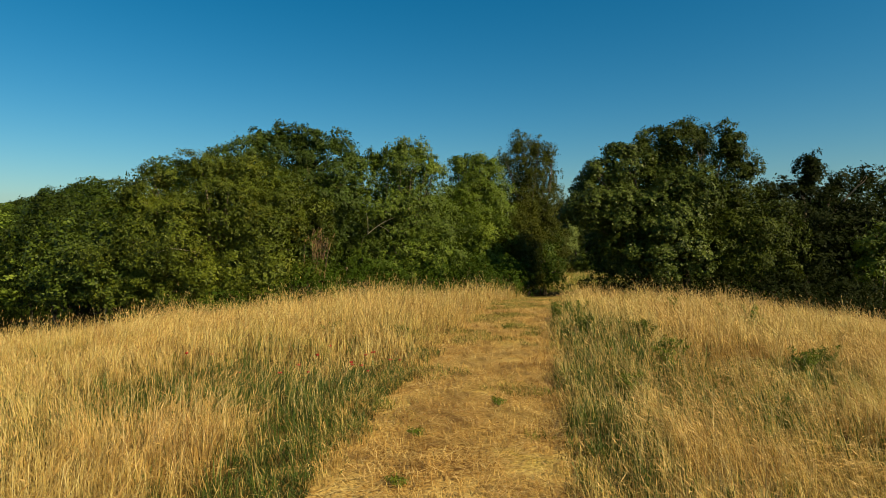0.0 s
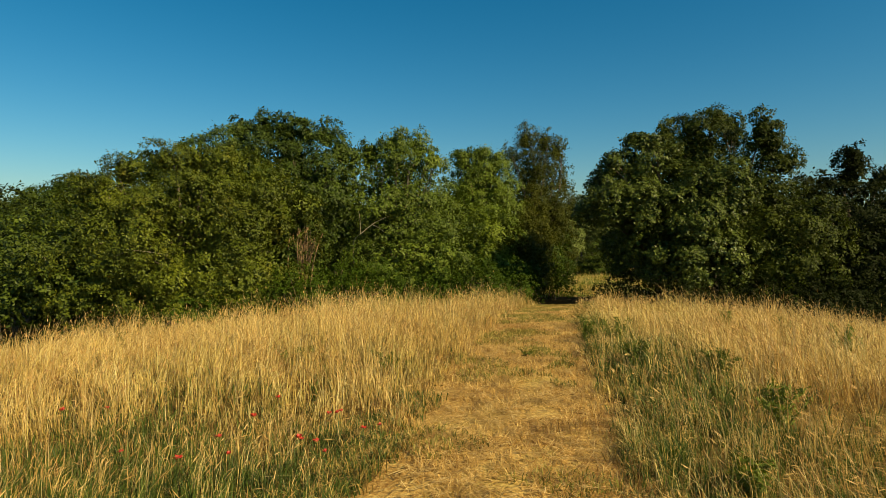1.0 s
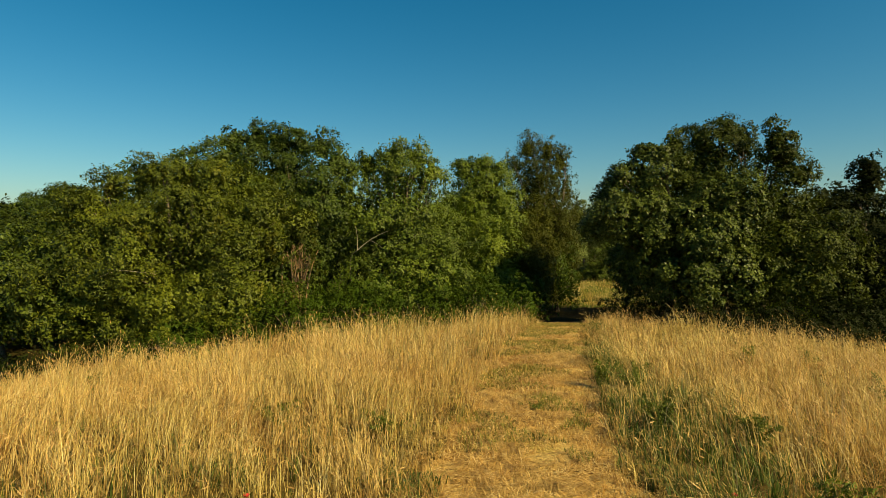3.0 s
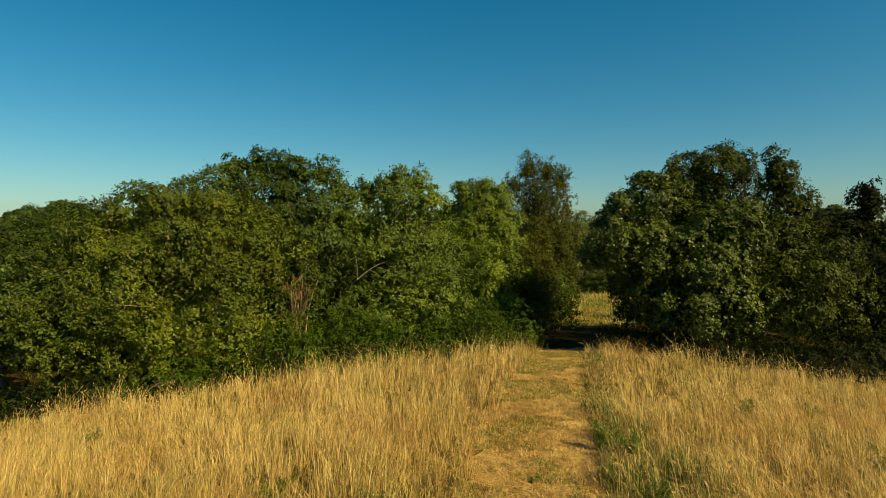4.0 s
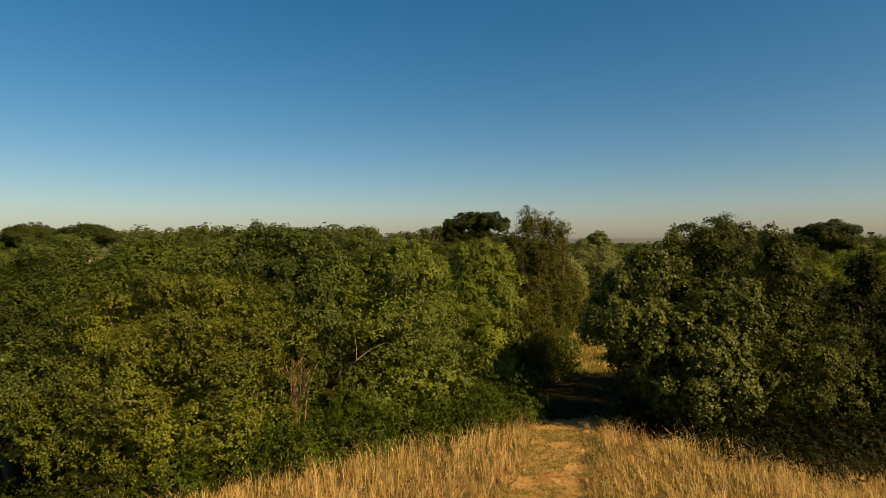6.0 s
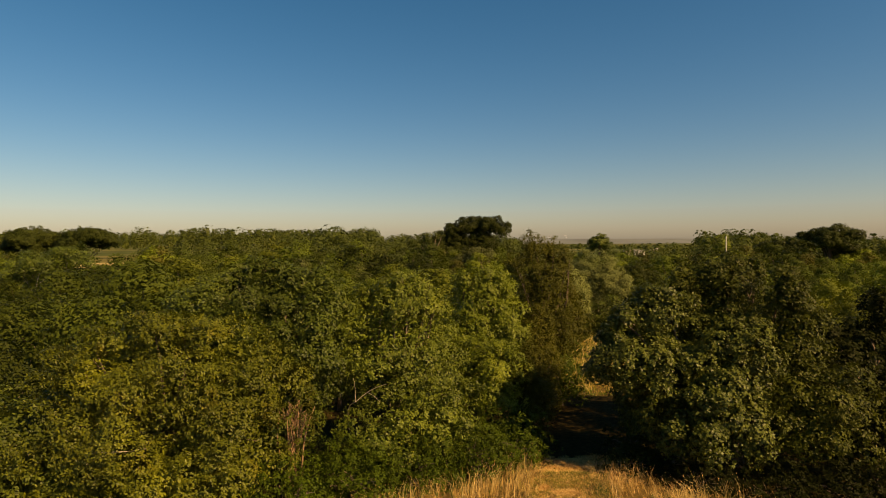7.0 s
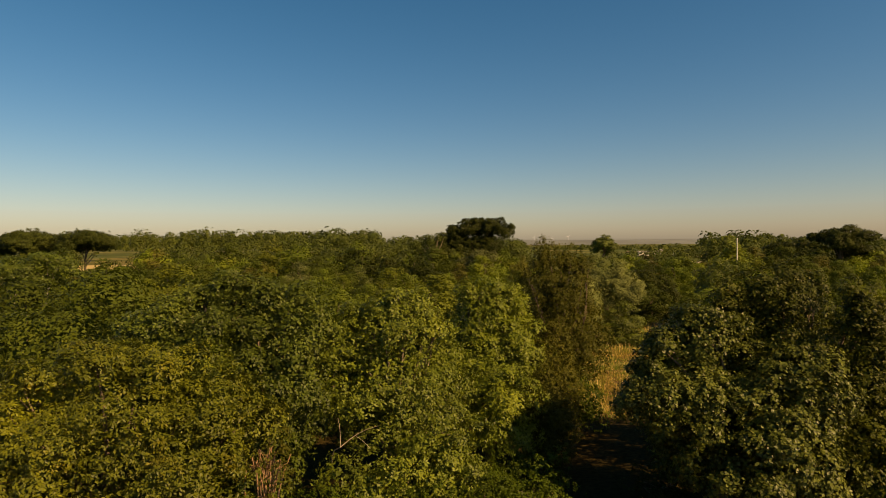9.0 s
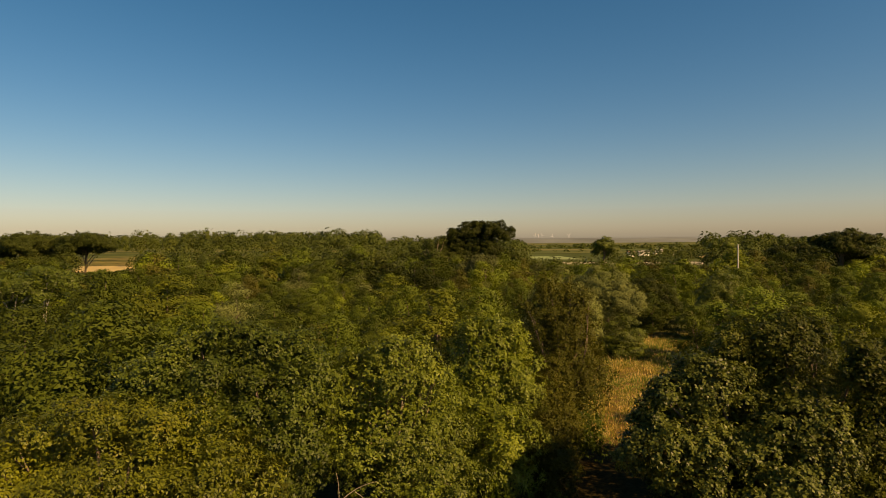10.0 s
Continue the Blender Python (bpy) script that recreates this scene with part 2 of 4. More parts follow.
FIELD_GREEN = plain("green_field", (0.14, 0.20, 0.06), 0.9, vary=0.15, scale=0.05)
FIELD_PALE = plain("pale_field", (0.336, 0.304, 0.192), 0.9, vary=0.12, scale=0.05)
# wooded hills with the bluish haze of distance mixed into their green
HILL_FAR = plain("far_hills_in_haze", (0.09, 0.11, 0.10), 0.95, vary=0.25, scale=0.004)

# ---- ground shape ----
WAY = ((-12, -2.6), (0, -0.8), (4, -0.07), (11, 1.1), (20, 2.95), (29, 5.3), (38, 8.5), (46, 11.0), (60, 15.2), (68, 18.6), (76, 23.5), (90, 33))
FALL = ((-40, -2.2), (-15, -0.45), (-4, -0.18), (8, -0.18), (11.5, -0.22), (14.2, -0.38), (17, -0.52), (20, -0.76), (23.5, -1.02),
        (27, -1.36), (30, -1.8), (38, -2.5), (47, -3.0), (60, -3.5), (80, -4.0), (120, -4.3), (6000, -4.3))


def table(rows, y, step=1.2):
    """Values of a table along y, rounded off between its rows."""
    a, b = np.array([r[0] for r in rows], float), np.array([r[1] for r in rows], float)
    y = np.asarray(y, float)
    return sum(np.interp(y + k * step, a, b) for k in (-1, -0.5, 0, 0.5, 1)) / 5


def way_x(y):
    return table(WAY, y)


def height(x, y):
    """The ground: a grassy rise along the path that falls away to both sides, then a plain."""
    x, y = np.asarray(x, float), np.asarray(y, float)
    d = x - way_x(y)
    side = np.where(d < 0, 0.0078, 0.0088) * np.maximum(np.abs(d) - 1.0, 0) ** 2
    z = table(FALL, y) - side / (1 + side * 0.05)
    z = z + 0.035 * np.sin(x * 0.9 + 1.3 * np.sin(y * 0.5)) * np.sin(y * 0.7 + 0.4) * np.exp(-(d / 25) ** 2) * (np.abs(y) < 60)
    low = -4.4
    return np.where(z > low + 1, z, low + np.exp(np.minimum(z - low - 1, 0)))


def mesh_of(name, verts, faces, mat=None, smooth=False):
    """A mesh from an array of places and an array of faces of one size."""
    verts, faces = np.asarray(verts, np.float32).reshape(-1, 3), np.asarray(faces, np.int32)
    me = bpy.data.meshes.new(name)
    n, k = faces.shape
    me.vertices.add(len(verts))
    me.vertices.foreach_set("co", verts.ravel())
    me.loops.add(n * k)
    me.loops.foreach_set("vertex_index", faces.ravel())
    me.polygons.add(n)
    me.polygons.foreach_set("loop_start", np.arange(0, n * k, k, dtype=np.int32))
    me.polygons.foreach_set("use_smooth", np.full(n, smooth))
    me.update(calc_edges=True)
    if mat:
        me.materials.append(mat)
    return me


def tube(points, radii, sides=7):
    """A round, tapering rod along points: places and quads."""
    pts = [Vector(p) for p in points]
    v, f = [], []
    for i, (p, r) in enumerate(zip(pts, radii)):
        d = (pts[min(i + 1, len(pts) - 1)] - pts[max(i - 1, 0)]).normalized()
        a = d.orthogonal().normalized()
        b = d.cross(a)
        for s in range(sides):
            w = 2 * math.pi * s / sides
            v.append(p + (a * math.cos(w) + b * math.sin(w)) * r)
    for i in range(len(pts) - 1):
        for s in range(sides):
            q = (s + 1) % sides
            f.append((i * sides + s, i * sides + q, (i + 1) * sides + q, (i + 1) * sides + s))
    return [tuple(x) for x in v], f


def tubes(rods, sides=7):
    v, f = [], []
    for points, radii in rods:
        a, b = tube(points, radii, sides)
        f += [tuple(i + len(v) for i in q) for q in b]
        v += a
    return np.array(v), np.array(f)


def part(name, me, parent, label=""):
    ob = new(name, me)
    ob.parent = parent
    return tagged(ob, label)


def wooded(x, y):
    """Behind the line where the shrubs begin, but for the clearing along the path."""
    # from x 4 to 6.4 the line follows the shadow's edge across the path
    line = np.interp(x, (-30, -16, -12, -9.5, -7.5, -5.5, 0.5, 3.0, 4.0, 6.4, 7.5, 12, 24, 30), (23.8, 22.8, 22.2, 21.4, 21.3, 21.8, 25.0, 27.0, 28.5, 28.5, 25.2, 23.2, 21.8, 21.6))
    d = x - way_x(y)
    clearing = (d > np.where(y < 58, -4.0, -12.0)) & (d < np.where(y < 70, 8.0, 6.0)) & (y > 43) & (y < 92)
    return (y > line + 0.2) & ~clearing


def hash01(i, j, seed):
    n = np.sin(i * 127.1 + j * 311.7 + seed * 74.7) * 43758.5453
    return n - np.floor(n)


def rough(x, y, size, seed, octaves=3):
    """Smooth random relief between 0 and 1, with lumps of about that size in metres."""
    total, weight, amp = 0.0, 0.0, 1.0
    for o in range(octaves):
        u, v = np.asarray(x, float) / size + 31.3 * o, np.asarray(y, float) / size - 17.9 * o
        i, j = np.floor(u), np.floor(v)
        a, b = u - i, v - j
        a, b = a * a * (3 - 2 * a), b * b * (3 - 2 * b)
        h = hash01(i, j, seed) * (1 - a) * (1 - b) + hash01(i + 1, j, seed) * a * (1 - b) + hash01(i, j + 1, seed) * (1 - a) * b + hash01(i + 1, j + 1, seed) * a * b
        total, weight, amp, size = total + amp * h, weight + amp, amp * 0.5, size * 0.5
    return total / weight


# ---- the ground: one sheet to the horizon ----
def spread(near, step, far):
    a = list(np.arange(0, near + step / 2, step))
    while a[-1] < far:
        a.append(a[-1] + step)
        step *= 1.13
    return np.array(a)


half = spread(26, 0.5, 4800)
gx = np.concatenate((-half[:0:-1], half))
ahead, behind = spread(64, 0.5, 4800), spread(12, 0.8, 4800)
gy = np.concatenate((-behind[:0:-1], ahead))
X, Y = np.meshgrid(gx, gy)
Z = height(X, Y)
nx, ny = len(gx), len(gy)
i = np.arange(ny * nx).reshape(ny, nx)
quads = np.stack((i[:-1, :-1], i[:-1, 1:], i[1:, 1:], i[1:, :-1]), -1).reshape(-1, 4)
ground_me = mesh_of("ground", np.stack((X, Y, Z), -1), quads, GROUND, True)
away = np.clip((np.hypot(X, Y) - 60) / 80, 0, 1).ravel().astype(np.float32)
ground_me.attributes.new("plain", "FLOAT", "POINT").data.foreach_set("value", away)
ground_me.attributes.new("shady_wood_floor", "FLOAT", "POINT").data.foreach_set("value", wooded(X, Y).ravel().astype(np.float32))
ground = tagged(new("ground", ground_me), "dry straw-coloured grassy rise falling to a wooded plain", "ground", kind="structure")

# ---- the mown path, a little higher than the turf and with ragged edges ----
# ends at the shadow's edge; beyond, dark floor colour stands for shaded straw
py = np.arange(-11, 28.9, 0.2)
half_width = 1.06 - 0.10 * np.clip((py - 20) / 10, 0, 1)
cols = np.linspace(-1, 1, 13)
rag = np.array([[noise.noise((s * 3.1, y * 1.3, 0)) * 0.18 + noise.noise((s * 7.7, y * 4.1, 2)) * 0.08 for s in (-1, 1)] for y in py])
PX, PZ = [], []
for k, y in enumerate(py):
    w = half_width[k] + np.where(cols < 0, rag[k, 0], rag[k, 1]) * np.abs(cols)
    PX.append(way_x(y) + cols * w)
PX = np.array(PX)
PY = np.repeat(py[:, None], len(cols), 1)
PZ = height(PX, PY) + 0.012 * (1 - cols ** 4) + 0.006
i = np.arange(PX.size).reshape(PX.shape)
quads = np.stack((i[:-1, :-1], i[:-1, 1:], i[1:, 1:], i[1:, :-1]), -1).reshape(-1, 4)
path = tagged(new("path", mesh_of("path", np.stack((PX, PY, PZ), -1), quads, PATH_STRAW, True)),
              "mown path of dry straw stubble through tall grass", "path", kind="structure")

# ---- a bare track along the wood's edge, low on the slope ----
TRACK = ((-18.5, 17.4), (-16.0, 18.0), (-12.5, 19.2), (-10.5, 20.2), (-9.4, 20.9), (-8.6, 21.4))


def off_track(x, y):
    """Metres from the middle of the bare track."""
    best = np.full(np.shape(x), 99.0)
    for (ax, ay), (bx, by) in zip(TRACK, TRACK[1:]):
        t = np.clip(((x - ax) * (bx - ax) + (y - ay) * (by - ay)) / ((bx - ax) ** 2 + (by - ay) ** 2), 0, 1)
        best = np.minimum(best, np.hypot(x - ax - t * (bx - ax), y - ay - t * (by - ay)))
    return best


tx = np.arange(-18.4, -8.6, 0.2)
ty = np.interp(tx, [p[0] for p in TRACK], [p[1] for p in TRACK])
w = np.linspace(-0.5, 0.5, 7)
PX = tx[:, None] - w[None] * 0.45
PY = ty[:, None] + w[None] * (0.9 + 0.12 * np.sin(tx * 3.1))[:, None]
PZ = height(PX, PY) + 0.012 + 0.01 * (1 - (2 * w[None]) ** 4)
i = np.arange(PX.size).reshape(PX.shape)
quads = np.stack((i[:-1, :-1], i[1:, :-1], i[1:, 1:], i[:-1, 1:]), -1).reshape(-1, 4)
tagged(new("track", mesh_of("track", np.stack((PX, PY, PZ), -1), quads, PATH_STRAW, True)), "narrow bare earth track along the wood's edge", "track", kind="structure")

# ---- trees ----
rng = np.random.default_rng(7)


def unit(v):
    return v / np.maximum(np.linalg.norm(v, axis=-1, keepdims=True), 1e-6)


def leaf_mesh(name, at, out, size, mat, slim=0.62, tris=2, wild=0.55, way=None, lift=0.45):
    """Leaves at places, each a pointed blade folded along its rib (or, far off, one triangle); out: the way each one grows."""
    n = len(at)
    up = np.array([0, 0, 1.0])
    normal = unit(lift * up + 0.95 * out + rng.normal(0, wild, (n, 3)))
    axis = unit(np.cross(np.cross(normal, out + rng.normal(0, 0.7, (n, 3))), normal) - np.array([0, 0, 0.25])) if way is None else unit(way)
    side = unit(np.cross(normal, axis))
    normal = np.cross(axis, side)
    s = (size * rng.uniform(0.65, 1.25, n))[:, None]
    if tris == 1:
        v = np.stack((at - axis * s * 0.45 + side * s * slim * 0.5, at - axis * s * 0.35 - side * s * slim * 0.5, at + axis * s * 0.55), 1)
        return mesh_of(name, v, np.arange(n * 3).reshape(-1, 3), mat)
    base, tip = at - axis * s * 0.45, at + axis * s * 0.55 - normal * s * 0.12
    left, right = at + side * s * slim * 0.5 - normal * s * 0.02, at - side * s * slim * 0.5 - normal * s * 0.02
    v = np.stack((base, left, right, tip), 1)
    k = np.arange(n)[:, None] * 4
    f = np.concatenate([k + np.array(q) for q in ((0, 3, 1), (0, 2, 3))])
    return mesh_of(name, v, f, mat)


def crown_points(blobs, tuft, per, deep, gap=0.0, thin=1.75, form=0.45, whorl=0, reach=0.12):
    """Places and growing directions of the leaves of a crown: boughs on large ellipsoids, sprays of leaves over the upper outside of each bough, dark gaps between."""
    C, W, T, P, O, A, big = [], [], [], [], [], [], 0
    flat = np.array((1, 1, 0.78))
    for bi, (cx, cy, cz, *radii) in enumerate(blobs):
        own = min(tuft, 0.85 * min(radii))
        rx, ry, rz = (max(0.3 * r, r + 0.36 - 0.9 * own) for r in radii)
        area = 4 * math.pi * ((rx * ry) ** 1.6 / 3 + (rx * rz) ** 1.6 / 3 + (ry * rz) ** 1.6 / 3) ** (1 / 1.6)
        n = max(9, int(area / (own * own * thin)))
        u = unit(rng.normal(0, 1, (n, 3)))
        u = u[(u[:, 2] > -0.75)]
        lump = np.array([noise.noise((a * 1.9 + bi * 7.3, b * 1.9, c * 1.9 + cx)) + 0.5 * noise.noise((a * 4.3 + bi, b * 4.3 + cy, c * 4.3)) for a, b, c in u])
        if gap:
            keep = lump > -gap
            u, lump = u[keep], lump[keep]
        q = np.minimum((0.95 + 0.5 * lump) * rng.uniform(0.82, 1.0, len(u)), 1.05)
        C.append(np.array((cx, cy, cz)) + u * q[:, None] * np.array((rx, ry, rz)))
        W.append(u)
        T.append(np.full(len(u), own))
        # shaded leaves within
        k = int(n * per * deep)
        v = unit(rng.normal(0, 1, (k, 3)))
        P.append(np.array((cx, cy, cz)) + v * rng.uniform(0.3, 0.8, k)[:, None] * np.array((rx, ry, rz)))
        O.append(v)
        A.append(unit(rng.normal(0, 1, (k, 3))))
        big += k
    C, W, T = np.concatenate(C), np.concatenate(W), np.concatenate(T)
    S = T * rng.uniform(0.55, 1.25, len(C))
    for i in range(len(C)):
        k = max(3, int(per / max(1, whorl) * (S[i] / tuft) ** 2 * (1.7 if T[i] < 0.8 * tuft else 1.0) * rng.uniform(0.8, 1.2)))
        d = unit(rng.normal(0, 1, (k, 3)) + 0.55 * W[i] + np.array((0, 0, 0.5)))
        swell = 1 + 0.2 * np.sin(d[:, 0] * 5 + C[i, 0] * 9) * np.sin(d[:, 1] * 5 + C[i, 1] * 7) + 0.12 * np.sin(d[:, 2] * 7 + C[i, 2] * 5)
        p = C[i] + d * ((0.5 + 0.55 * rng.uniform(0, 1, k) ** 0.55) * swell)[:, None] * S[i] * flat
        near = np.flatnonzero(np.linalg.norm(C - C[i], axis=1) < S + S[i])
        near = near[near != i]
        if len(near):
            away = np.linalg.norm((p[:, None] - C[None, near]) / flat, axis=2) / S[near]
            keep = away.min(1) > 0.6
            p, d = p[keep], d[keep]
        d = unit(d + form * 0.5 * W[i])
        if whorl:
            # leaves in sprays round the ends of twigs
            p, d = np.repeat(p, whorl, 0), np.repeat(d, whorl, 0)
            a = unit(np.cross(d, rng.normal(0, 1, d.shape)) + d * rng.uniform(-0.2, 0.8, (len(d), 1)) - np.array((0, 0, 0.2)))
            p = p + a * reach * rng.uniform(0.3, 1.25, (len(p), 1)) + d * reach * rng.uniform(-0.5, 0.5, (len(p), 1))
        else:
            a = unit(np.cross(d, rng.normal(0, 1, d.shape)) - np.array((0, 0, 0.25)))
        P.append(p)
        O.append(d)
        A.append(a)
    P = np.concatenate(P)
    return P, np.concatenate(O), np.concatenate(A), np.where(np.arange(len(P)) < big, 1.5, 1.0)


def limb(a, b, r0, r1, bend=0.12, steps=5):
    a, b = Vector(a), Vector(b)
    off = Vector(rng.normal(0, 1, 3)) * (b - a).length * bend
    pts = [a.lerp(b, t) + off * math.sin(math.pi * t) * (0.6 + 0.4 * t) + Vector((0, 0, 0.06 * (b - a).length * math.sin(math.pi * t))) for t in np.linspace(0, 1, steps)]
    return pts, np.linspace(r0, r1, steps)


def tree(name, label, base, blobs, leaf=0.17, mat=None, bark=None, tuft=0.42, per=30, deep=0.12, trunk=0.16, limbs=9, slim=0.62, tris=2, thin=1.8, form=0.8, wild=0.27,
         gap=0.0, category="tree", group="", stems=1, local=False, joined=False, whorl=8, lift=0.6):
    """A tree or bush: trunk, limbs that reach into the boughs, and a crown of leaves. Blobs are in world places."""
    bx, by = base
    bz = float(height(bx, by)) - 0.05 if not local else 0.0
    foot = tagged(new(name), label, category, group)
    foot.location = (bx, by, bz)
    o = np.array((bx, by, bz))
    B = np.array(blobs, float)
    B[:, :3] -= o
    mid = np.average(B[:, :3], axis=0, weights=B[:, 3] * B[:, 4] * B[:, 5])
    top = mid + np.array((0, 0, 0.25 * B[:, 5].max()))
    rods = []
    for s in range(stems):
        a = Vector((rng.uniform(-0.25, 0.25) * (stems > 1), rng.uniform(-0.25, 0.25) * (stems > 1), 0))
        b = Vector(top) + Vector((rng.uniform(-0.8, 0.8), rng.uniform(-0.6, 0.6), 0)) * (stems > 1)
        p, r = limb(a, b, trunk, trunk * 0.3, 0.05, 7)
        r[0] *= 1.35
        rods.append((p, r))
    stem_rods, rods = rods, []
    for k in range(limbs):
        c = B[k % len(B)]
        u = unit(rng.normal(0, 1, 3))
        u[2] = abs(u[2]) * 0.8 - 0.1
        tip = c[:3] + u * c[3:] * 0.6
        at = Vector(top) * rng.uniform(0.25, 0.85)
        p, r = limb(at, tip, trunk * 0.42, 0.012, 0.06)
        own = [(p, r)]
        for t in range(2):
            q = p[2 + t]
            tip2 = q + (Vector(tip) - Vector(at)) * 0.15 + Vector(rng.normal(0, 0.3, 3)) * float(min(c[3:])) * 0.4
            own.append(limb(q, tip2, trunk * 0.18, 0.008, steps=4))
        if joined:
            stem_rods += own
        else:
            v, f = tubes(own, 5)
            part("limb", mesh_of("limb", v, f, bark or BARK, True), foot)
    v, f = tubes(stem_rods, 5 if joined else 9)
    part("trunk", mesh_of("trunk", v, f, bark or BARK, True), foot)
    P, O, A, grow = crown_points([tuple(b) for b in B], tuft, per, deep, gap, thin, form, whorl if tris == 2 else 0, leaf)
    part("crown", leaf_mesh("crown", P, O, leaf * grow, mat, slim, tris, wild, A, lift), foot)
    return foot


FRONT = "trees round the path's gap"
tree("broadleaf_tree", "wide green tree with yellowing leaves at meadow edge", (-9.6, 25.3),
     [(-9.4, 24.9, 1.4, 3.7, 3.3, 3.3), (-11.8, 24.4, 0.6, 2.6, 2.6, 3.0), (-7.2, 23.6, 0.6, 2.2, 2.0, 2.5), (-8.8, 23.0, -0.4, 2.8, 1.8, 1.6), (-6.6, 24.4, 2.6, 1.6, 1.7, 1.7), (-11.8, 25.0, 2.5, 1.8, 1.7, 1.5), (-10.4, 22.6, -1.3, 2.4, 1.4, 1.3),
      (-13.0, 24.5, 3.2, 0.7, 0.7, 0.6), (-11.6, 24.5, 3.8, 0.7, 0.7, 0.6), (-10.3, 24.6, 4.3, 0.8, 0.8, 0.6), (-9.2, 24.6, 4.3, 0.7, 0.7, 0.6), (-8.4, 24.4, 4.0, 0.7, 0.7, 0.7)],
     0.105, LEAF_BROAD, tuft=0.66, per=440, limbs=18, slim=0.5, thin=1.6, gap=0.36, group=FRONT, trunk=0.2, lift=0.9)
tree("broadleaf_tree", "tall dense green tree behind a yellowing one", (-6.3, 28.3),
     [(-6.3, 28.0, 2.7, 2.7, 2.5, 3.1), (-7.9, 27.2, 3.9, 1.5, 1.5, 2.0), (-5.0, 27.4, 3.6, 1.2, 1.4, 1.9), (-6.4, 27.6, 5.0, 1.1, 1.0, 1.2), (-6.3, 26.0, 0.6, 1.7, 1.5, 2.0), (-9.5, 27.4, 3.9, 1.9, 1.6, 1.8), (-8.9, 27.6, 5.2, 0.8, 0.8, 0.8),
      (-8.6, 28.0, 5.95, 0.42, 0.42, 0.55), (-7.6, 28.0, 6.05, 0.36, 0.36, 0.55), (-6.7, 27.9, 5.95, 0.6, 0.5, 0.55), (-5.9, 27.9, 5.8, 0.5, 0.5, 0.5), (-5.0, 27.8, 5.7, 0.45, 0.45, 0.5), (-4.3, 27.6, 5.0, 0.5, 0.5, 0.6)],
     0.112, LEAF_DEEP, tuft=0.62, per=340, limbs=18, slim=0.6, thin=1.45, gap=0.5, group=FRONT, trunk=0.2)
tree("broadleaf_tree", "rounded green tree with pale bare lower limbs", (-2.2, 28.9),
     [(-2.3, 28.6, 2.8, 2.2, 2.3, 2.7), (-0.8, 29.2, 2.0, 1.7, 1.9, 2.5), (-2.2, 28.7, 4.7, 0.9, 0.9, 0.9), (-2.2, 26.2, 0.1, 1.7, 1.2, 1.2), (-0.2, 27.3, 0.7, 1.6, 1.4, 1.7),
      (-3.2, 28.6, 5.1, 0.4, 0.4, 0.5), (-2.1, 28.6, 5.55, 0.5, 0.5, 0.5), (-1.2, 28.7, 5.3, 0.5, 0.5, 0.5), (-0.5, 28.7, 4.75, 0.5, 0.5, 0.5)],
     0.108, LEAF_MID, PALE_LIMB, tuft=0.56, per=300, limbs=30, gap=0.3, thin=1.6, slim=0.58, group=FRONT, trunk=0.13, stems=2)
tree("broadleaf_tree", "light green tree, brighter than its neighbours", (1.8, 34.3),
     [(1.8, 34.3, 2.9, 2.0, 1.8, 2.5), (1.7, 34.3, 4.7, 1.1, 1.1, 1.2), (3.0, 34.0, 3.2, 1.2, 1.2, 1.6), (0.6, 33.0, 1.6, 1.9, 1.6, 2.2), (2.2, 31.5, 0.9, 1.7, 1.5, 2.0),
      (1.0, 34.1, 5.4, 0.4, 0.4, 0.45), (1.9, 34.0, 5.7, 0.45, 0.45, 0.45), (2.7, 33.9, 5.2, 0.4, 0.4, 0.5)],
     0.115, LEAF_LIGHT, tuft=0.56, per=290, limbs=14, slim=0.58, thin=1.5, group=FRONT)
tree("ash_tree", "slender dark olive tree with fine leaves beside the gap", (5.3, 37.2),
     [(5.3, 37.0, 3.2, 2.0, 2.0, 2.9), (5.2, 37.0, 5.4, 1.4, 1.5, 1.7), (5.9, 36.6, 2.5, 1.5, 1.6, 2.0), (4.4, 34.4, 1.2, 1.4, 1.7, 2.8), (4.0, 32.2, 0.3, 1.0, 1.2, 2.3), (4.9, 35.0, 0.2, 1.0, 1.3, 2.2),
      (4.7, 36.9, 6.9, 0.4, 0.4, 0.8), (5.7, 36.9, 6.8, 0.4, 0.4, 0.7), (6.4, 36.9, 6.3, 0.4, 0.4, 0.8), (3.9, 36.9, 6.0, 0.5, 0.5, 0.7), (6.8, 36.8, 4.6, 0.5, 0.5, 0.9), (7.3, 36.7, 3.0, 0.5, 0.5, 0.8)],
     0.12, LEAF_OLIVE, tuft=0.45, per=110, limbs=24, slim=0.42, thin=1.15, gap=0.6, group=FRONT)
tree("poplar_tree", "broad tree with large glossy dark leaves by the gap", (9.4, 28.2),
     [(9.6, 28.0, 2.0, 2.5, 2.9, 3.1), (8.4, 27.6, 4.1, 1.3, 1.4, 1.5), (7.6, 26.4, 2.6, 1.4, 1.4, 1.4), (9.6, 25.6, 0.9, 2.2, 1.6, 2.0), (7.2, 27.4, 3.4, 1.0, 1.1, 1.1), (10.4, 26.2, 2.7, 1.7, 1.5, 1.8),
      (6.0, 27.0, 2.5, 0.5, 0.5, 0.6), (6.3, 27.0, 3.4, 0.4, 0.4, 0.5), (6.9, 27.0, 4.35, 0.5, 0.5, 0.5), (8.1, 27.1, 5.4, 0.5, 0.5, 0.5)],
     0.10, LEAF_GLOSSY, tuft=0.54, per=340, slim=0.8, thin=1.75, gap=0.6, limbs=18, group=FRONT, trunk=0.2)
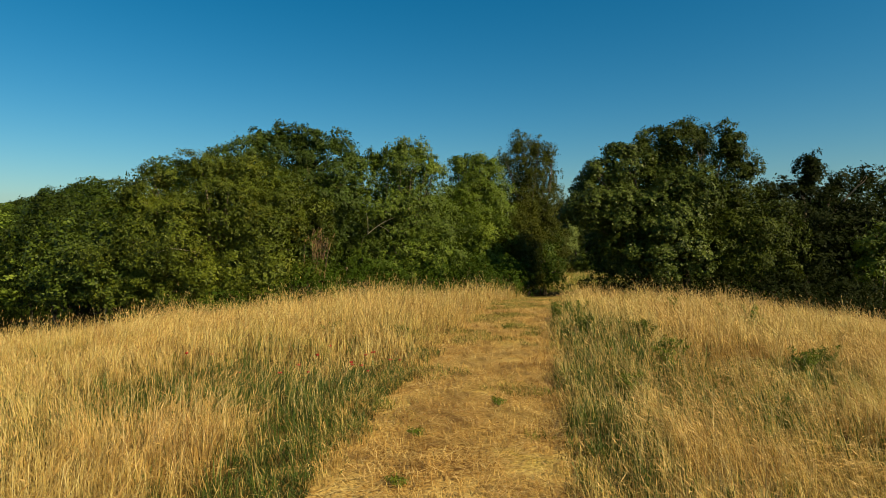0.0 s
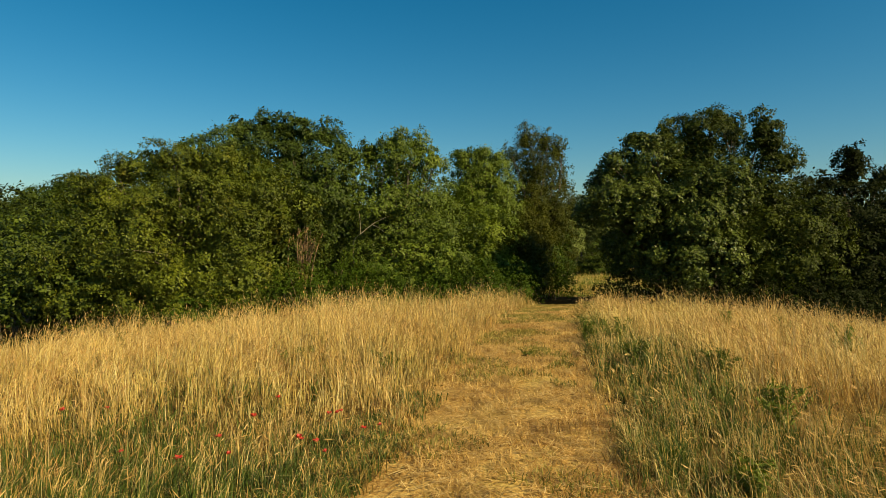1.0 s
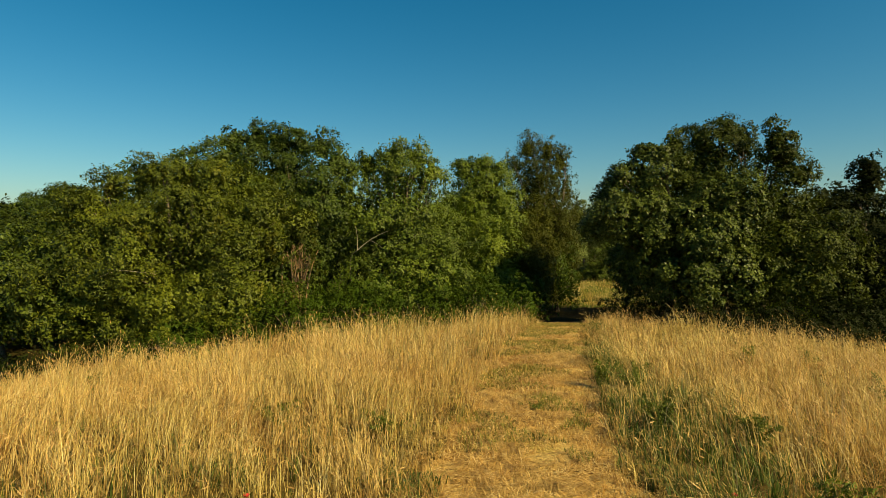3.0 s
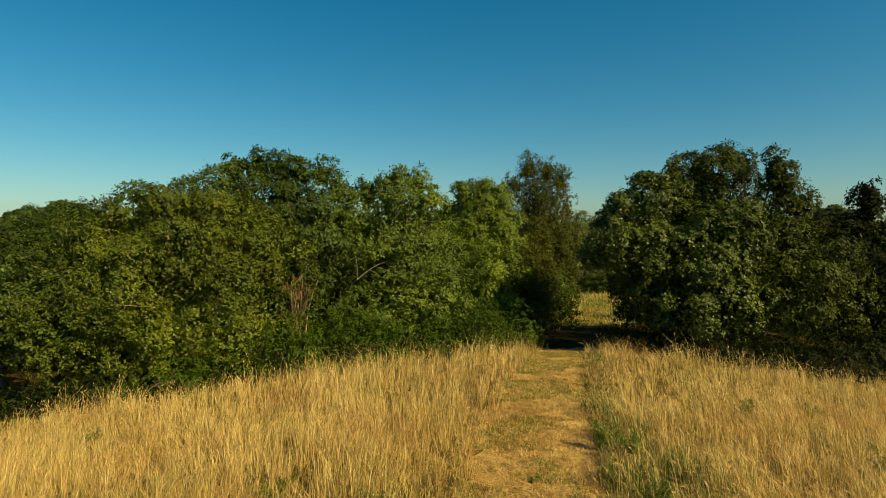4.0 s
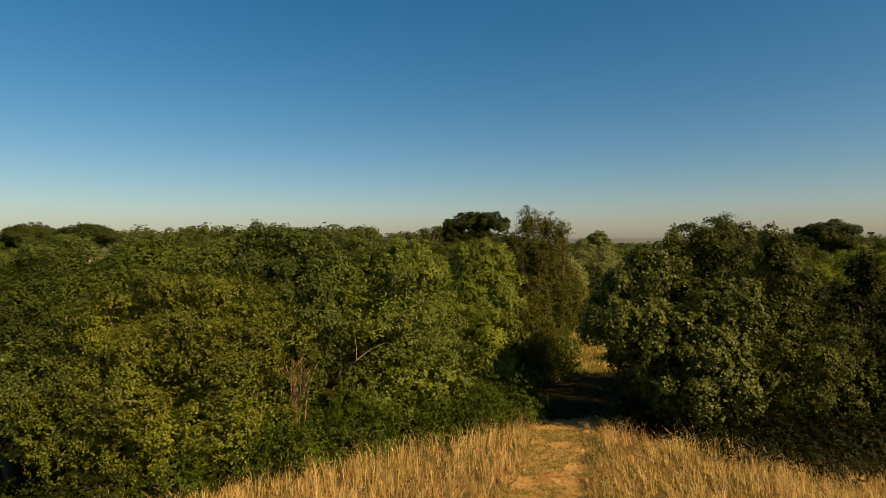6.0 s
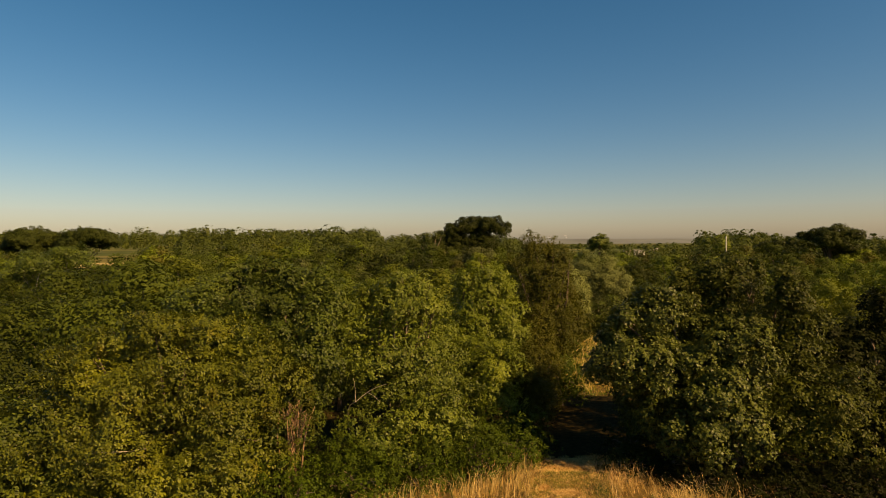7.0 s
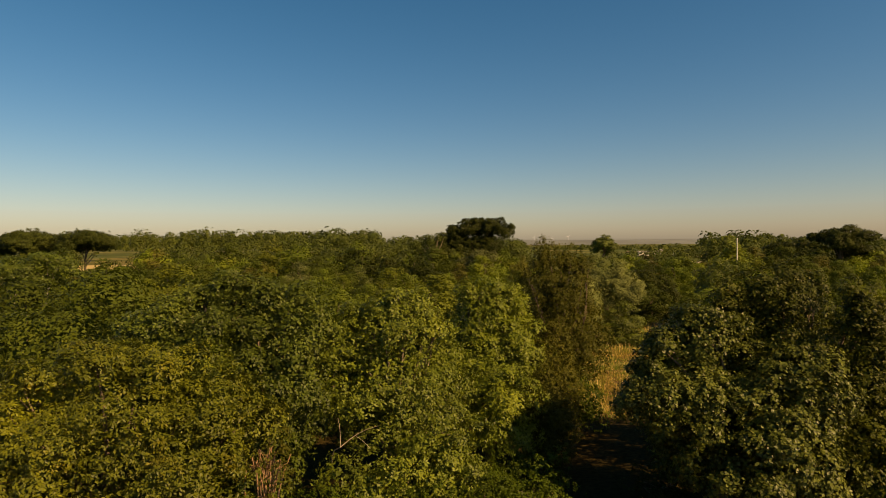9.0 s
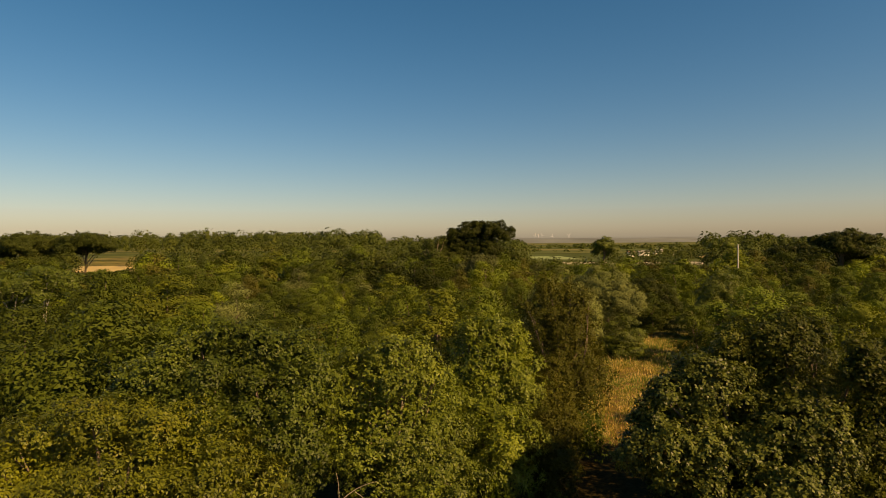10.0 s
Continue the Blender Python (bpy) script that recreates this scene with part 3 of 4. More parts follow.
tree("broadleaf_tree", "tall dark green tree with an uneven top", (12.0, 28.6),
     [(11.5, 28.3, 3.3, 2.4, 2.4, 3.0), (11.0, 28.2, 5.4, 1.5, 1.4, 1.4), (12.8, 26.4, 3.0, 1.2, 1.2, 2.2), (13.2, 25.6, 1.2, 2.3, 1.7, 2.3), (9.9, 28.2, 4.8, 1.1, 1.1, 1.1),
      (9.4, 28.0, 5.7, 0.4, 0.4, 0.5), (10.5, 28.0, 6.1, 0.5, 0.5, 0.5), (11.6, 28.0, 6.4, 0.6, 0.5, 0.55), (12.2, 28.0, 5.9, 0.35, 0.35, 0.6), (12.4, 25.9, 5.5, 0.36, 0.36, 0.85), (12.7, 25.9, 5.0, 0.4, 0.4, 0.8), (13.3, 25.9, 4.3, 0.35, 0.35, 0.4)],
     0.11, LEAF_SHADY, tuft=0.6, per=280, slim=0.58, limbs=16, thin=1.5, group=FRONT, trunk=0.2)
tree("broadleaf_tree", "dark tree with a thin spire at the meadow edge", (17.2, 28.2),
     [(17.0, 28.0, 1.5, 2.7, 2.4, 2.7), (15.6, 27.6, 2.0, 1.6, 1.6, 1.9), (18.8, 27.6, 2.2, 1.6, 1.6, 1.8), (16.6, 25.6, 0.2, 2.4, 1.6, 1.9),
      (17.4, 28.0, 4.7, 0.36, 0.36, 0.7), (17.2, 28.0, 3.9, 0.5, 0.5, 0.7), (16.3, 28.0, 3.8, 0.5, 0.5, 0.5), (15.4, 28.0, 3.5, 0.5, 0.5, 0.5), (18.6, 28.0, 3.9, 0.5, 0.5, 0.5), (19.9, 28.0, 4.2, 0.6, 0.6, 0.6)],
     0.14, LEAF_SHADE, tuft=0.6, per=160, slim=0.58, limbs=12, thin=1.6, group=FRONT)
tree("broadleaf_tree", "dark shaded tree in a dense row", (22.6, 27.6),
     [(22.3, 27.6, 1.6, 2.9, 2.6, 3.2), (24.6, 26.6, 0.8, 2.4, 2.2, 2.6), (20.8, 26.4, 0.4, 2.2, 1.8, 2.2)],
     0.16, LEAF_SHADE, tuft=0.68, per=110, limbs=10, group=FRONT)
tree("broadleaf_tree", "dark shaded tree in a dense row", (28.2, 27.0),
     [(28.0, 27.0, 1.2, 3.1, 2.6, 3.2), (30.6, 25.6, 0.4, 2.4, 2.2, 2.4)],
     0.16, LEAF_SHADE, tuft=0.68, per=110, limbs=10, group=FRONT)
tree("broadleaf_tree", "young green tree on a slender pale trunk", (-13.6, 23.9),
     [(-14.4, 24.5, 0.3, 2.3, 2.0, 2.2), (-12.9, 23.5, -0.2, 1.5, 1.2, 1.3)],
     0.14, LEAF_MID, PALE_BARK, tuft=0.5, per=120, limbs=8, group=FRONT, trunk=0.09)
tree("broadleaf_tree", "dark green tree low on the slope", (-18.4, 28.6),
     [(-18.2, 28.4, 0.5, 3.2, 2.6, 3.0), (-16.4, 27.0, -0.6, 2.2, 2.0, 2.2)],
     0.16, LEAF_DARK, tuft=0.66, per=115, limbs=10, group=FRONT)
tree("broadleaf_tree", "dark green tree low on the slope", (-24.4, 29.6),
     [(-24.2, 29.4, 0.1, 3.4, 2.8, 3.0), (-21.4, 27.4, -0.9, 2.4, 2.0, 2.0)],
     0.17, LEAF_MID, tuft=0.68, per=110, limbs=10, group=FRONT)
# the first two, mostly hidden, are added to shade the way beyond the gap
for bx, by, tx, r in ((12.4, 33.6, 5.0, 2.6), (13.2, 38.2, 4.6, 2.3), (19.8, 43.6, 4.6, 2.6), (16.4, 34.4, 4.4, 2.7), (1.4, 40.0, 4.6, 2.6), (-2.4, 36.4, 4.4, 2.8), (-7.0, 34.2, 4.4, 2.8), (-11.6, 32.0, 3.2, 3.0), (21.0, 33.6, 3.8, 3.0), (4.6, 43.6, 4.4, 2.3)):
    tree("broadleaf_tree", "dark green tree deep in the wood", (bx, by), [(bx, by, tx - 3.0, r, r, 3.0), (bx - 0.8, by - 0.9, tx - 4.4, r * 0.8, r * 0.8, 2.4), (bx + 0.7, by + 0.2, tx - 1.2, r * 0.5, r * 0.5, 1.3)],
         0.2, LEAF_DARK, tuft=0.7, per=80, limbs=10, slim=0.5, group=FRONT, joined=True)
tree("shrub", "tall bright green shrub at the clearing's edge", (6.9, 40.4), [(6.9, 40.4, -0.4, 1.3, 1.3, 2.2), (7.2, 39.6, -1.2, 1.1, 1.0, 1.3)],
     0.13, LEAF_HEDGE, tuft=0.45, per=60, limbs=8, category="shrub", trunk=0.05, stems=3, joined=True)
# a light-coloured bough of the dark trees, added as a separate little tree
tree("small_tree", "light yellow-green bough of a dark tree, built as a small tree", (18.5, 25.2), [(18.5, 25.0, 1.3, 0.95, 0.8, 0.9), (18.2, 24.9, 0.3, 0.8, 0.7, 0.8)],
     0.13, LEAF_LIGHT, tuft=0.4, per=110, limbs=8, slim=0.5, trunk=0.06, group=FRONT)
# a half-dead bush with brown twigs between the two left trees
tree("dead_bush", "half-dead brown bush of bare tangled twigs", (-5.3, 25.2),
     [(-5.3, 24.9, 1.2, 0.8, 0.7, 1.7)], 0.11, LEAF_OLIVE, DEAD_WOOD, tuft=0.35, per=7, deep=0.05, limbs=34, trunk=0.05, category="bush", stems=3)
# pale forked dead branches that reach out of the boughs
for label, forks in (("pale dead forked branch caught in a tree", (((-3.6, 26.3, 0.4), (-3.25, 25.6, 1.6), 0.022, 0.016), ((-3.25, 25.6, 1.6), (-2.1, 25.4, 2.3), 0.018, 0.006), ((-2.75, 25.5, 1.95), (-2.3, 25.2, 1.7), 0.01, 0.004), ((-3.25, 25.6, 1.6), (-3.3, 25.5, 2.5), 0.012, 0.005))),
                     ("pale dead branches caught in a tree", (((-9.6, 22.3, 1.0), (-10.6, 21.6, 1.2), 0.012, 0.005), ((-9.6, 22.3, 1.0), (-10.5, 21.5, 0.9), 0.01, 0.004), ((-9.4, 22.8, 0.9), (-9.6, 22.3, 1.0), 0.014, 0.012)))):
    dead = tagged(new("dead_branch"), label, "branch")
    o = Vector(forks[0][0])
    dead.location = o
    for a, b, r0, r1 in forks:
        v, f = tubes([limb(Vector(a) - o, Vector(b) - o, r0, r1, 0.07)], 6)
        part("stick", mesh_of("stick", v, f, PALE_BARK, True), dead)
# shrubs along the foot of the trees
BUSHES = "dark shrubs along the foot of the trees"
for bx, by, r, h, mat, lab in (
        (-5.0, 22.9, 1.5, 1.8, LEAF_HEDGE, "low dark green shrub at the edge of dry grass"), (-3.0, 24.0, 1.5, 1.7, LEAF_HEDGE, "low dark green shrub at the edge of dry grass"),
        (-1.0, 25.1, 1.5, 1.7, LEAF_HEDGE, "low dark green shrub at the edge of dry grass"), (0.9, 26.3, 1.5, 1.8, LEAF_HEDGE, "low dark green shrub at the edge of dry grass"),
        (2.5, 27.6, 1.3, 1.8, LEAF_HEDGE, "low dark green shrub at the edge of dry grass"), (3.2, 29.4, 1.1, 2.0, LEAF_HEDGE, "leafy green shrub beside the path"),
        (-6.6, 22.0, 1.3, 1.1, LEAF_HEDGE, "low dark green shrub under a tree"), (-8.0, 21.3, 1.3, 1.0, LEAF_HEDGE, "low dark green shrub under a tree"), (-13.0, 22.6, 1.4, 1.0, LEAF_DARK, "low dark green shrub under a tree"), (-15.6, 23.4, 1.6, 1.3, LEAF_DARK, "dark green shrub low on the slope"), (-10.4, 21.3, 1.4, 1.0, LEAF_DARK, "low dark green shrub under a tree"),
        (-4.0, 24.9, 1.5, 1.9, LEAF_HEDGE, "dark green shrub behind a low hedge"), (-1.9, 25.9, 1.5, 1.9, LEAF_HEDGE, "dark green shrub behind a low hedge"), (0.2, 27.2, 1.5, 1.9, LEAF_HEDGE, "dark green shrub behind a low hedge"), (2.0, 29.2, 1.4, 1.9, LEAF_HEDGE, "dark green shrub behind a low hedge"),
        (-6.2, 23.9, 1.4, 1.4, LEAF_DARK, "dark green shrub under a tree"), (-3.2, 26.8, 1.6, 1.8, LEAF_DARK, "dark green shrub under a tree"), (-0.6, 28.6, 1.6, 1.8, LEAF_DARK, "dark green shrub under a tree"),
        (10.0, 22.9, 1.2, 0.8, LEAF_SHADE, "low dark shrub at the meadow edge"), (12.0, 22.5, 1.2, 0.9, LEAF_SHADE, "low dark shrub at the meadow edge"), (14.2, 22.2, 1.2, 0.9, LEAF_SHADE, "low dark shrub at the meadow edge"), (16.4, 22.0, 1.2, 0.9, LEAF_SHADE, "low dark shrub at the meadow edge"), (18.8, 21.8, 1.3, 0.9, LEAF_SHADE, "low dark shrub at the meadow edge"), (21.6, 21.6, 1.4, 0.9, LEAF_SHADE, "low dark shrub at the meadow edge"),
        # the shrub at 7.7, 29.6 fills open shade below the poplar with dark leaves
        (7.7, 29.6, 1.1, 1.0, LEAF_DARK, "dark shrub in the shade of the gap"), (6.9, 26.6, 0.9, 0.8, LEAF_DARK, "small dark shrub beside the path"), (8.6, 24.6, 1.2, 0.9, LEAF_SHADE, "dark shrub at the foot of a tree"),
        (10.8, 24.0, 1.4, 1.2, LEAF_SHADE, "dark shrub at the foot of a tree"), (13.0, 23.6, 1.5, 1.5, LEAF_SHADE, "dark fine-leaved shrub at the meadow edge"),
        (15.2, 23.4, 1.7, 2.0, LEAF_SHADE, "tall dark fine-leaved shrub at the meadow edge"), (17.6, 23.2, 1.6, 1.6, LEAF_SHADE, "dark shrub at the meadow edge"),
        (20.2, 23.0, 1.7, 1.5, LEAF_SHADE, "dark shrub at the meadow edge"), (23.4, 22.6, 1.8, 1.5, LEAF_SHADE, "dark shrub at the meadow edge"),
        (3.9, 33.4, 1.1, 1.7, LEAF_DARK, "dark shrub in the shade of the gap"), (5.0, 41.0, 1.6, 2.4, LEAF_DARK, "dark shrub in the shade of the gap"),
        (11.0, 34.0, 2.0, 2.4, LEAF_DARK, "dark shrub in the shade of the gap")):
    bz = float(height(bx, by))
    tree("shrub", lab, (bx, by), [(bx, by, bz + h * 0.42, r, r * 0.85, h * 0.66), (bx + 0.4 * r, by - 0.25 * r, bz + h * 0.35, r * 0.6, r * 0.6, h * 0.5)],
         0.085, mat, tuft=0.36, per=60, deep=0.06, limbs=8, trunk=0.035, category="shrub", group=BUSHES, stems=3, joined=True)

# ---- the wood behind: a few kinds of tree, repeated ----
WOOD = "trees of the wood"


def kind_of_tree(label, mat, h, r, leaf, tuft, per, limbs, bark=None, slim=0.6, trunk=0.14, name="wood_tree"):
    lumps = [(0, 0, h * 0.60, r * 0.74, r * 0.74, h * 0.33), (r * 0.1, 0, h * 0.86, r * 0.42, r * 0.42, h * 0.12)]
    for k in range(6):
        a = k * 1.05 + rng.uniform(-0.3, 0.3)
        lumps.append((r * 0.66 * math.cos(a), r * 0.66 * math.sin(a), h * rng.uniform(0.42, 0.72), r * rng.uniform(0.36, 0.5), r * 0.42, h * rng.uniform(0.12, 0.19)))
    for k in range(5):
        a = k * 1.257 + rng.uniform(-0.3, 0.3)
        lumps.append((r * 0.72 * math.cos(a), r * 0.72 * math.sin(a), h * rng.uniform(0.16, 0.28), r * 0.45, r * 0.45, h * 0.17))
    return tree(name, label, (0, 0), lumps, leaf, mat, bark, tuft=tuft, per=per, deep=0.05, limbs=limbs, slim=slim, thin=2.3, group=WOOD, trunk=trunk, local=True, joined=True, tris=1, form=1.2, wild=0.22)


def kinds(leaf, tuft, per, limbs, name="wood_tree"):
    return [kind_of_tree("round green tree in a dense wood", WOOD_LEAVES[0], 8.5, 2.9, leaf, tuft, per, limbs, name=name),
            kind_of_tree("dark green tree in a dense wood", WOOD_LEAVES[1], 8.0, 2.7, leaf, tuft, per, limbs, name=name),
            kind_of_tree("yellow-green tree in a dense wood", WOOD_LEAVES[2], 7.6, 3.0, leaf, tuft, per, limbs, name=name),
            kind_of_tree("olive-brown tree in a dense wood", WOOD_LEAVES[3], 7.8, 2.4, leaf * 0.9, tuft, per, limbs, name=name),
            kind_of_tree("grey-green willow in a dense wood", WOOD_LEAVES[4], 7.2, 2.5, leaf * 0.9, tuft, per, limbs, slim=0.35, name=name),
            kind_of_tree("light green tree in a dense wood", WOOD_LEAVES[5], 7.4, 2.5, leaf, tuft, per, limbs, name=name)]


KINDS = [kinds(0.16, 1.0, 330, 6), kinds(0.22, 0.95, 130, 3), kinds(0.4, 0.85, 36, 2, "far_wood_tree")]
WEIGHTS = np.array((0.34, 0.30, 0.10, 0.10, 0.06, 0.10))
END = "light trees at the clearing's end"
for x, y, top, r, mat, lab in ((18.2, 80, 6.2, 4.2, WOOD_LEAVES[4], "grey-green bushy willow at the clearing's end"), (35.5, 86, 5.2, 3.2, LEAF_MID, "round green tree at the clearing's end"), (12.2, 73, 5.2, 3.6, WOOD_LEAVES[4], "grey-green bushy willow beside the clearing"),
                               (10.4, 64, 3.6, 2.9, LEAF_OLIVE, "olive-brown bushy tree beside the clearing"), (19.5, 74.5, 1.2, 2.2, LEAF_MID, "low round green tree beside the clearing"), (7.6, 55, 2.6, 2.6, LEAF_MID, "round green tree beside the clearing"), (30.0, 98, 4.4, 3.6, LEAF_DARK, "dark green tree behind the clearing")):
    tree("clearing_tree", lab, (x, y), [(x, y, top - 3.2, r, r, 3.2), (x + 0.5 * r, y - 0.4 * r, top - 4.2, r * 0.7, r * 0.7, 2.4), (x - 0.5 * r, y - 0.3 * r, top - 4.8, r * 0.7, r * 0.7, 2.2), (x, y - 0.6 * r, -2.9, r * 0.9, r * 0.6, 1.5), (x - 0.8 * r, y, -3.0, r * 0.6, r * 0.6, 1.4)],
         0.24, mat, tuft=0.7, per=130, deep=0.05, limbs=8, slim=0.45, tris=1, group=END, joined=True)
placed = [(18.2, 80, 1.2), (35.5, 86, 0.9), (12.2, 73, 1.1), (10.4, 64, 0.9), (19.5, 74.5, 0.7), (7.6, 55, 0.8), (30.0, 98, 1.1)]
tries = 0
while len(placed) < 270 and tries < 20000:
    tries += 1
    y = 34 + 112 * rng.uniform(0, 1) ** 1.2
    x = rng.uniform(-1, 1) * (0.80 * y + 8)
    size = 0.70 if tries > 2500 and rng.uniform() < 0.5 else float(rng.choice((1.5, 1.08, 0.8), p=(0.34, 0.33, 0.33)))
    d = x - float(way_x(y))
    if abs(d) < (3.0 if y < 50 else 3.2 if y < 86 else 0) + 1.7 * size:
        continue
    if 42 < y < 66 and 0 < d < 7.5:
        continue
    if y < 42.5 and -15 < x < 24:
        continue
    if any((x - a) ** 2 + (y - b) ** 2 < (2.95 * (size + c)) ** 2 for a, b, c in placed):
        continue
    placed.append((x, y, size))
belt, tries = [], 0
while len(belt) < 290 and tries < 9000:
    tries += 1
    y = 142 + 88 * rng.uniform(0, 1) ** 0.9
    x, size = rng.uniform(-1, 1) * (0.80 * y + 6), float(rng.choice((1.7, 1.3, 1.0)))
    if any((x - a) ** 2 + (y - b) ** 2 < (2.7 * (size + c)) ** 2 for a, b, c in belt):
        continue
    belt.append((x, y, size))
used = set()
for x, y, size in placed[7:] + belt:
    k = (int(y > 62) + int(y > 140), int(rng.choice(len(WEIGHTS), p=WEIGHTS)))
    if x < -0.5 * (y - 8) and y < 92 and rng.uniform() < 0.7:
        k = (k[0], 1)   # a darker stand on the lower slope
    s = size * rng.uniform(0.85, 1.12)
    z = float(height(x, y)) - 0.1
    if y < 60 and z > -3.6:
        s *= 0.88
    if 42 < y < 66 and 0 < x - float(way_x(y)) < 13:
        s *= 0.72
    tall = (0.45 + 0.5 * s) * rng.uniform(0.85, 1.18) * (0.72 if y > 140 and 0.12 < x / y < 0.42 else 0.55 if y > 120 and -0.64 < x / y < -0.50 else 1.0)
    m = pose(x, y, z, 0, 0, rng.uniform(0, 360)) @ Matrix.Diagonal((s * 1.05, s * 1.05, tall, 1))
    if k not in used:
        used.add(k)
        KINDS[k[0]][k[1]].matrix_basis = m
    else:
        t = copy_thing(KINDS[k[0]][k[1]], Matrix())
        t.matrix_basis = m
        if y > 140:
            tagged(t, group="trees of the farther wood")

for a in range(3):
    for b in range(6):
        if (a, b) not in used:
            for ob in list(KINDS[a][b].children) + [KINDS[a][b]]:
                bpy.data.objects.remove(ob)

# ---- single tall trees far out ----
def far_tree(name, label, x, y, top, r, mat, ground_z=-4.3):
    h = top - ground_z
    lumps = [(x, y, top - h * 0.24, r * 0.7, r * 0.7, h * 0.22)]
    for k in range(7):
        a = k * 0.9 + rng.uniform(-0.3, 0.3)
        lumps.append((x + r * 0.6 * math.cos(a), y + r * 0.6 * math.sin(a), top - h * rng.uniform(0.22, 0.5), r * rng.uniform(0.35, 0.5), r * 0.45, h * rng.uniform(0.12, 0.2)))
    return tree(name, label, (x, y), lumps, 0.5, mat, tuft=1.3, per=120, deep=0.12, thin=1.6, tris=1, form=1.0, wild=0.35, limbs=10, trunk=0.45, group="tall trees above the wood", joined=True)


tree("oak_tree", "large spreading dark tree above the wood", (8.5, 200),
     [(8.0, 200, 12.6, 6.0, 5, 4.0), (13.4, 199, 12.8, 5.6, 5, 3.4), (2.6, 199, 11.0, 4.6, 4, 3.4), (17.8, 199, 11.4, 3.2, 3, 2.6), (-1.4, 199, 8.8, 3.6, 3, 3.0), (10.5, 200, 8.4, 6.0, 4, 3.6), (5.0, 199, 6.4, 6.0, 4, 4.0), (13.0, 199, 5.4, 5.0, 4, 3.6), (0.0, 198, 4.4, 6.0, 4, 3.4), (19.6, 199, 13.0, 1.6, 1.6, 1.1)],
     0.5, LEAF_DARK, tuft=1.3, per=130, deep=0.12, thin=1.5, tris=1, form=1.0, wild=0.35, limbs=14, trunk=0.6, group="tall trees above the wood", joined=True)
tree("oak_tree", "spreading green tree with bare pale trunk beside a larger one", (-6.0, 190),
     [(-7.0, 190, 8.4, 3.6, 3, 2.4), (-3.0, 190, 9.2, 2.6, 2.6, 1.8), (-10.5, 190, 7.2, 2.6, 2.6, 2.2), (-6.0, 190, 4.4, 4.4, 3.6, 2.4), (1.0, 188, 3.4, 3.2, 3, 2.4)],
     0.45, LEAF_FAR, PALE_LIMB, tuft=1.3, per=110, deep=0.04, thin=2.0, tris=1, form=1.0, wild=0.35, limbs=12, trunk=0.35, group="tall trees above the wood", joined=True)
far_tree("poplar_tree", "tall dark tree clump above the wood", 113, 180, 12.6, 8.5, LEAF_DARK)
far_tree("poplar_tree", "tall dark tree clump above the wood", 99, 180, 8.6, 7.0, LEAF_DARK)
far_tree("willow_tree", "grey-green willow before a large dark tree", 6.6, 152, 6.8, 4.6, WOOD_LEAVES[4])
far_tree("broadleaf_tree", "tall broad tree on the far edge of the wood", -143, 238, 14.8, 12, LEAF_FAR)
far_tree("broadleaf_tree", "tall broad tree on the far edge of the wood", -165, 236, 15.2, 11, LEAF_FAR)
far_tree("broadleaf_tree", "upright green tree standing alone in fields", 71, 280, 11.5, 6.5, LEAF_MID)
far_tree("broadleaf_tree", "upright green tree standing alone in fields", 118, 262, 10.8, 7.5, LEAF_MID)

# ---- distant woods to the horizon, past counting ----
P, O, S = [], [], []
count = 0
for k in range(4200):
    y = 222 * (1500 / 222) ** (rng.uniform(0, 1))
    x = rng.uniform(-1, 1) * (0.80 * y + 12)
    n_ = noise.noise((x * 0.006, y * 0.006, 3.3))
    sector = 0.12 < x / y < 0.42
    open_ = sector and y > 240
    if -0.62 < x / y < -0.515 and y < 366:
        continue
    if (n_ < -0.12 and y > 260) or (open_ and n_ < (0.3 if y < 600 else 0.08)):
        continue
    h = rng.uniform(7.5, 10.5) + (5.5 if y > 330 else 1.0 if y > 200 else 0) + (4.5 if y > 300 and x < -0.12 * y else 0) + 2 * noise.noise((x * 0.02, y * 0.02, 9.0))
    r = rng.uniform(2.6, 4.4) * (1 + y / 900)
    if rng.uniform() < 0.14:
        h, r = h + 2.6, r * 1.45
    if sector:
        h -= 4.0 if y < 240 else 7.5 if y < 620 else 9.0
    lumps = 5 if y < 260 else 3 if y < 450 else 2
    each = 70 if y < 260 else 44 if y < 450 else 18
    for q in range(lumps):
        a = rng.uniform(0, 6.28)
        u = unit(rng.normal(0, 1, (each, 3)) + np.array((0, -0.4, 0.5)))
        own = r * rng.uniform(0.5, 0.72)
        P.append(np.array((x + 0.5 * r * math.cos(a), y + 0.5 * r * math.sin(a), -4.3 + h - r * rng.uniform(0.55, 1.2))) + u * own * rng.uniform(0.9, 1.06, (each, 1)))
        O.append(u)
        S.append(np.full(each, own * (0.23 if y < 260 else 0.34 if y < 450 else 0.6)))
P, O, S = np.concatenate(P), np.concatenate(O), np.concatenate(S)
far = new("far_woods", leaf_mesh("far_woods", P, O, S, LEAF_FAR, 0.9, 1, 0.2))
tagged(far, "distant green woodland reaching to the horizon", "woodland", kind="stuff")

# ---- grass ----
rng = np.random.default_rng(21)


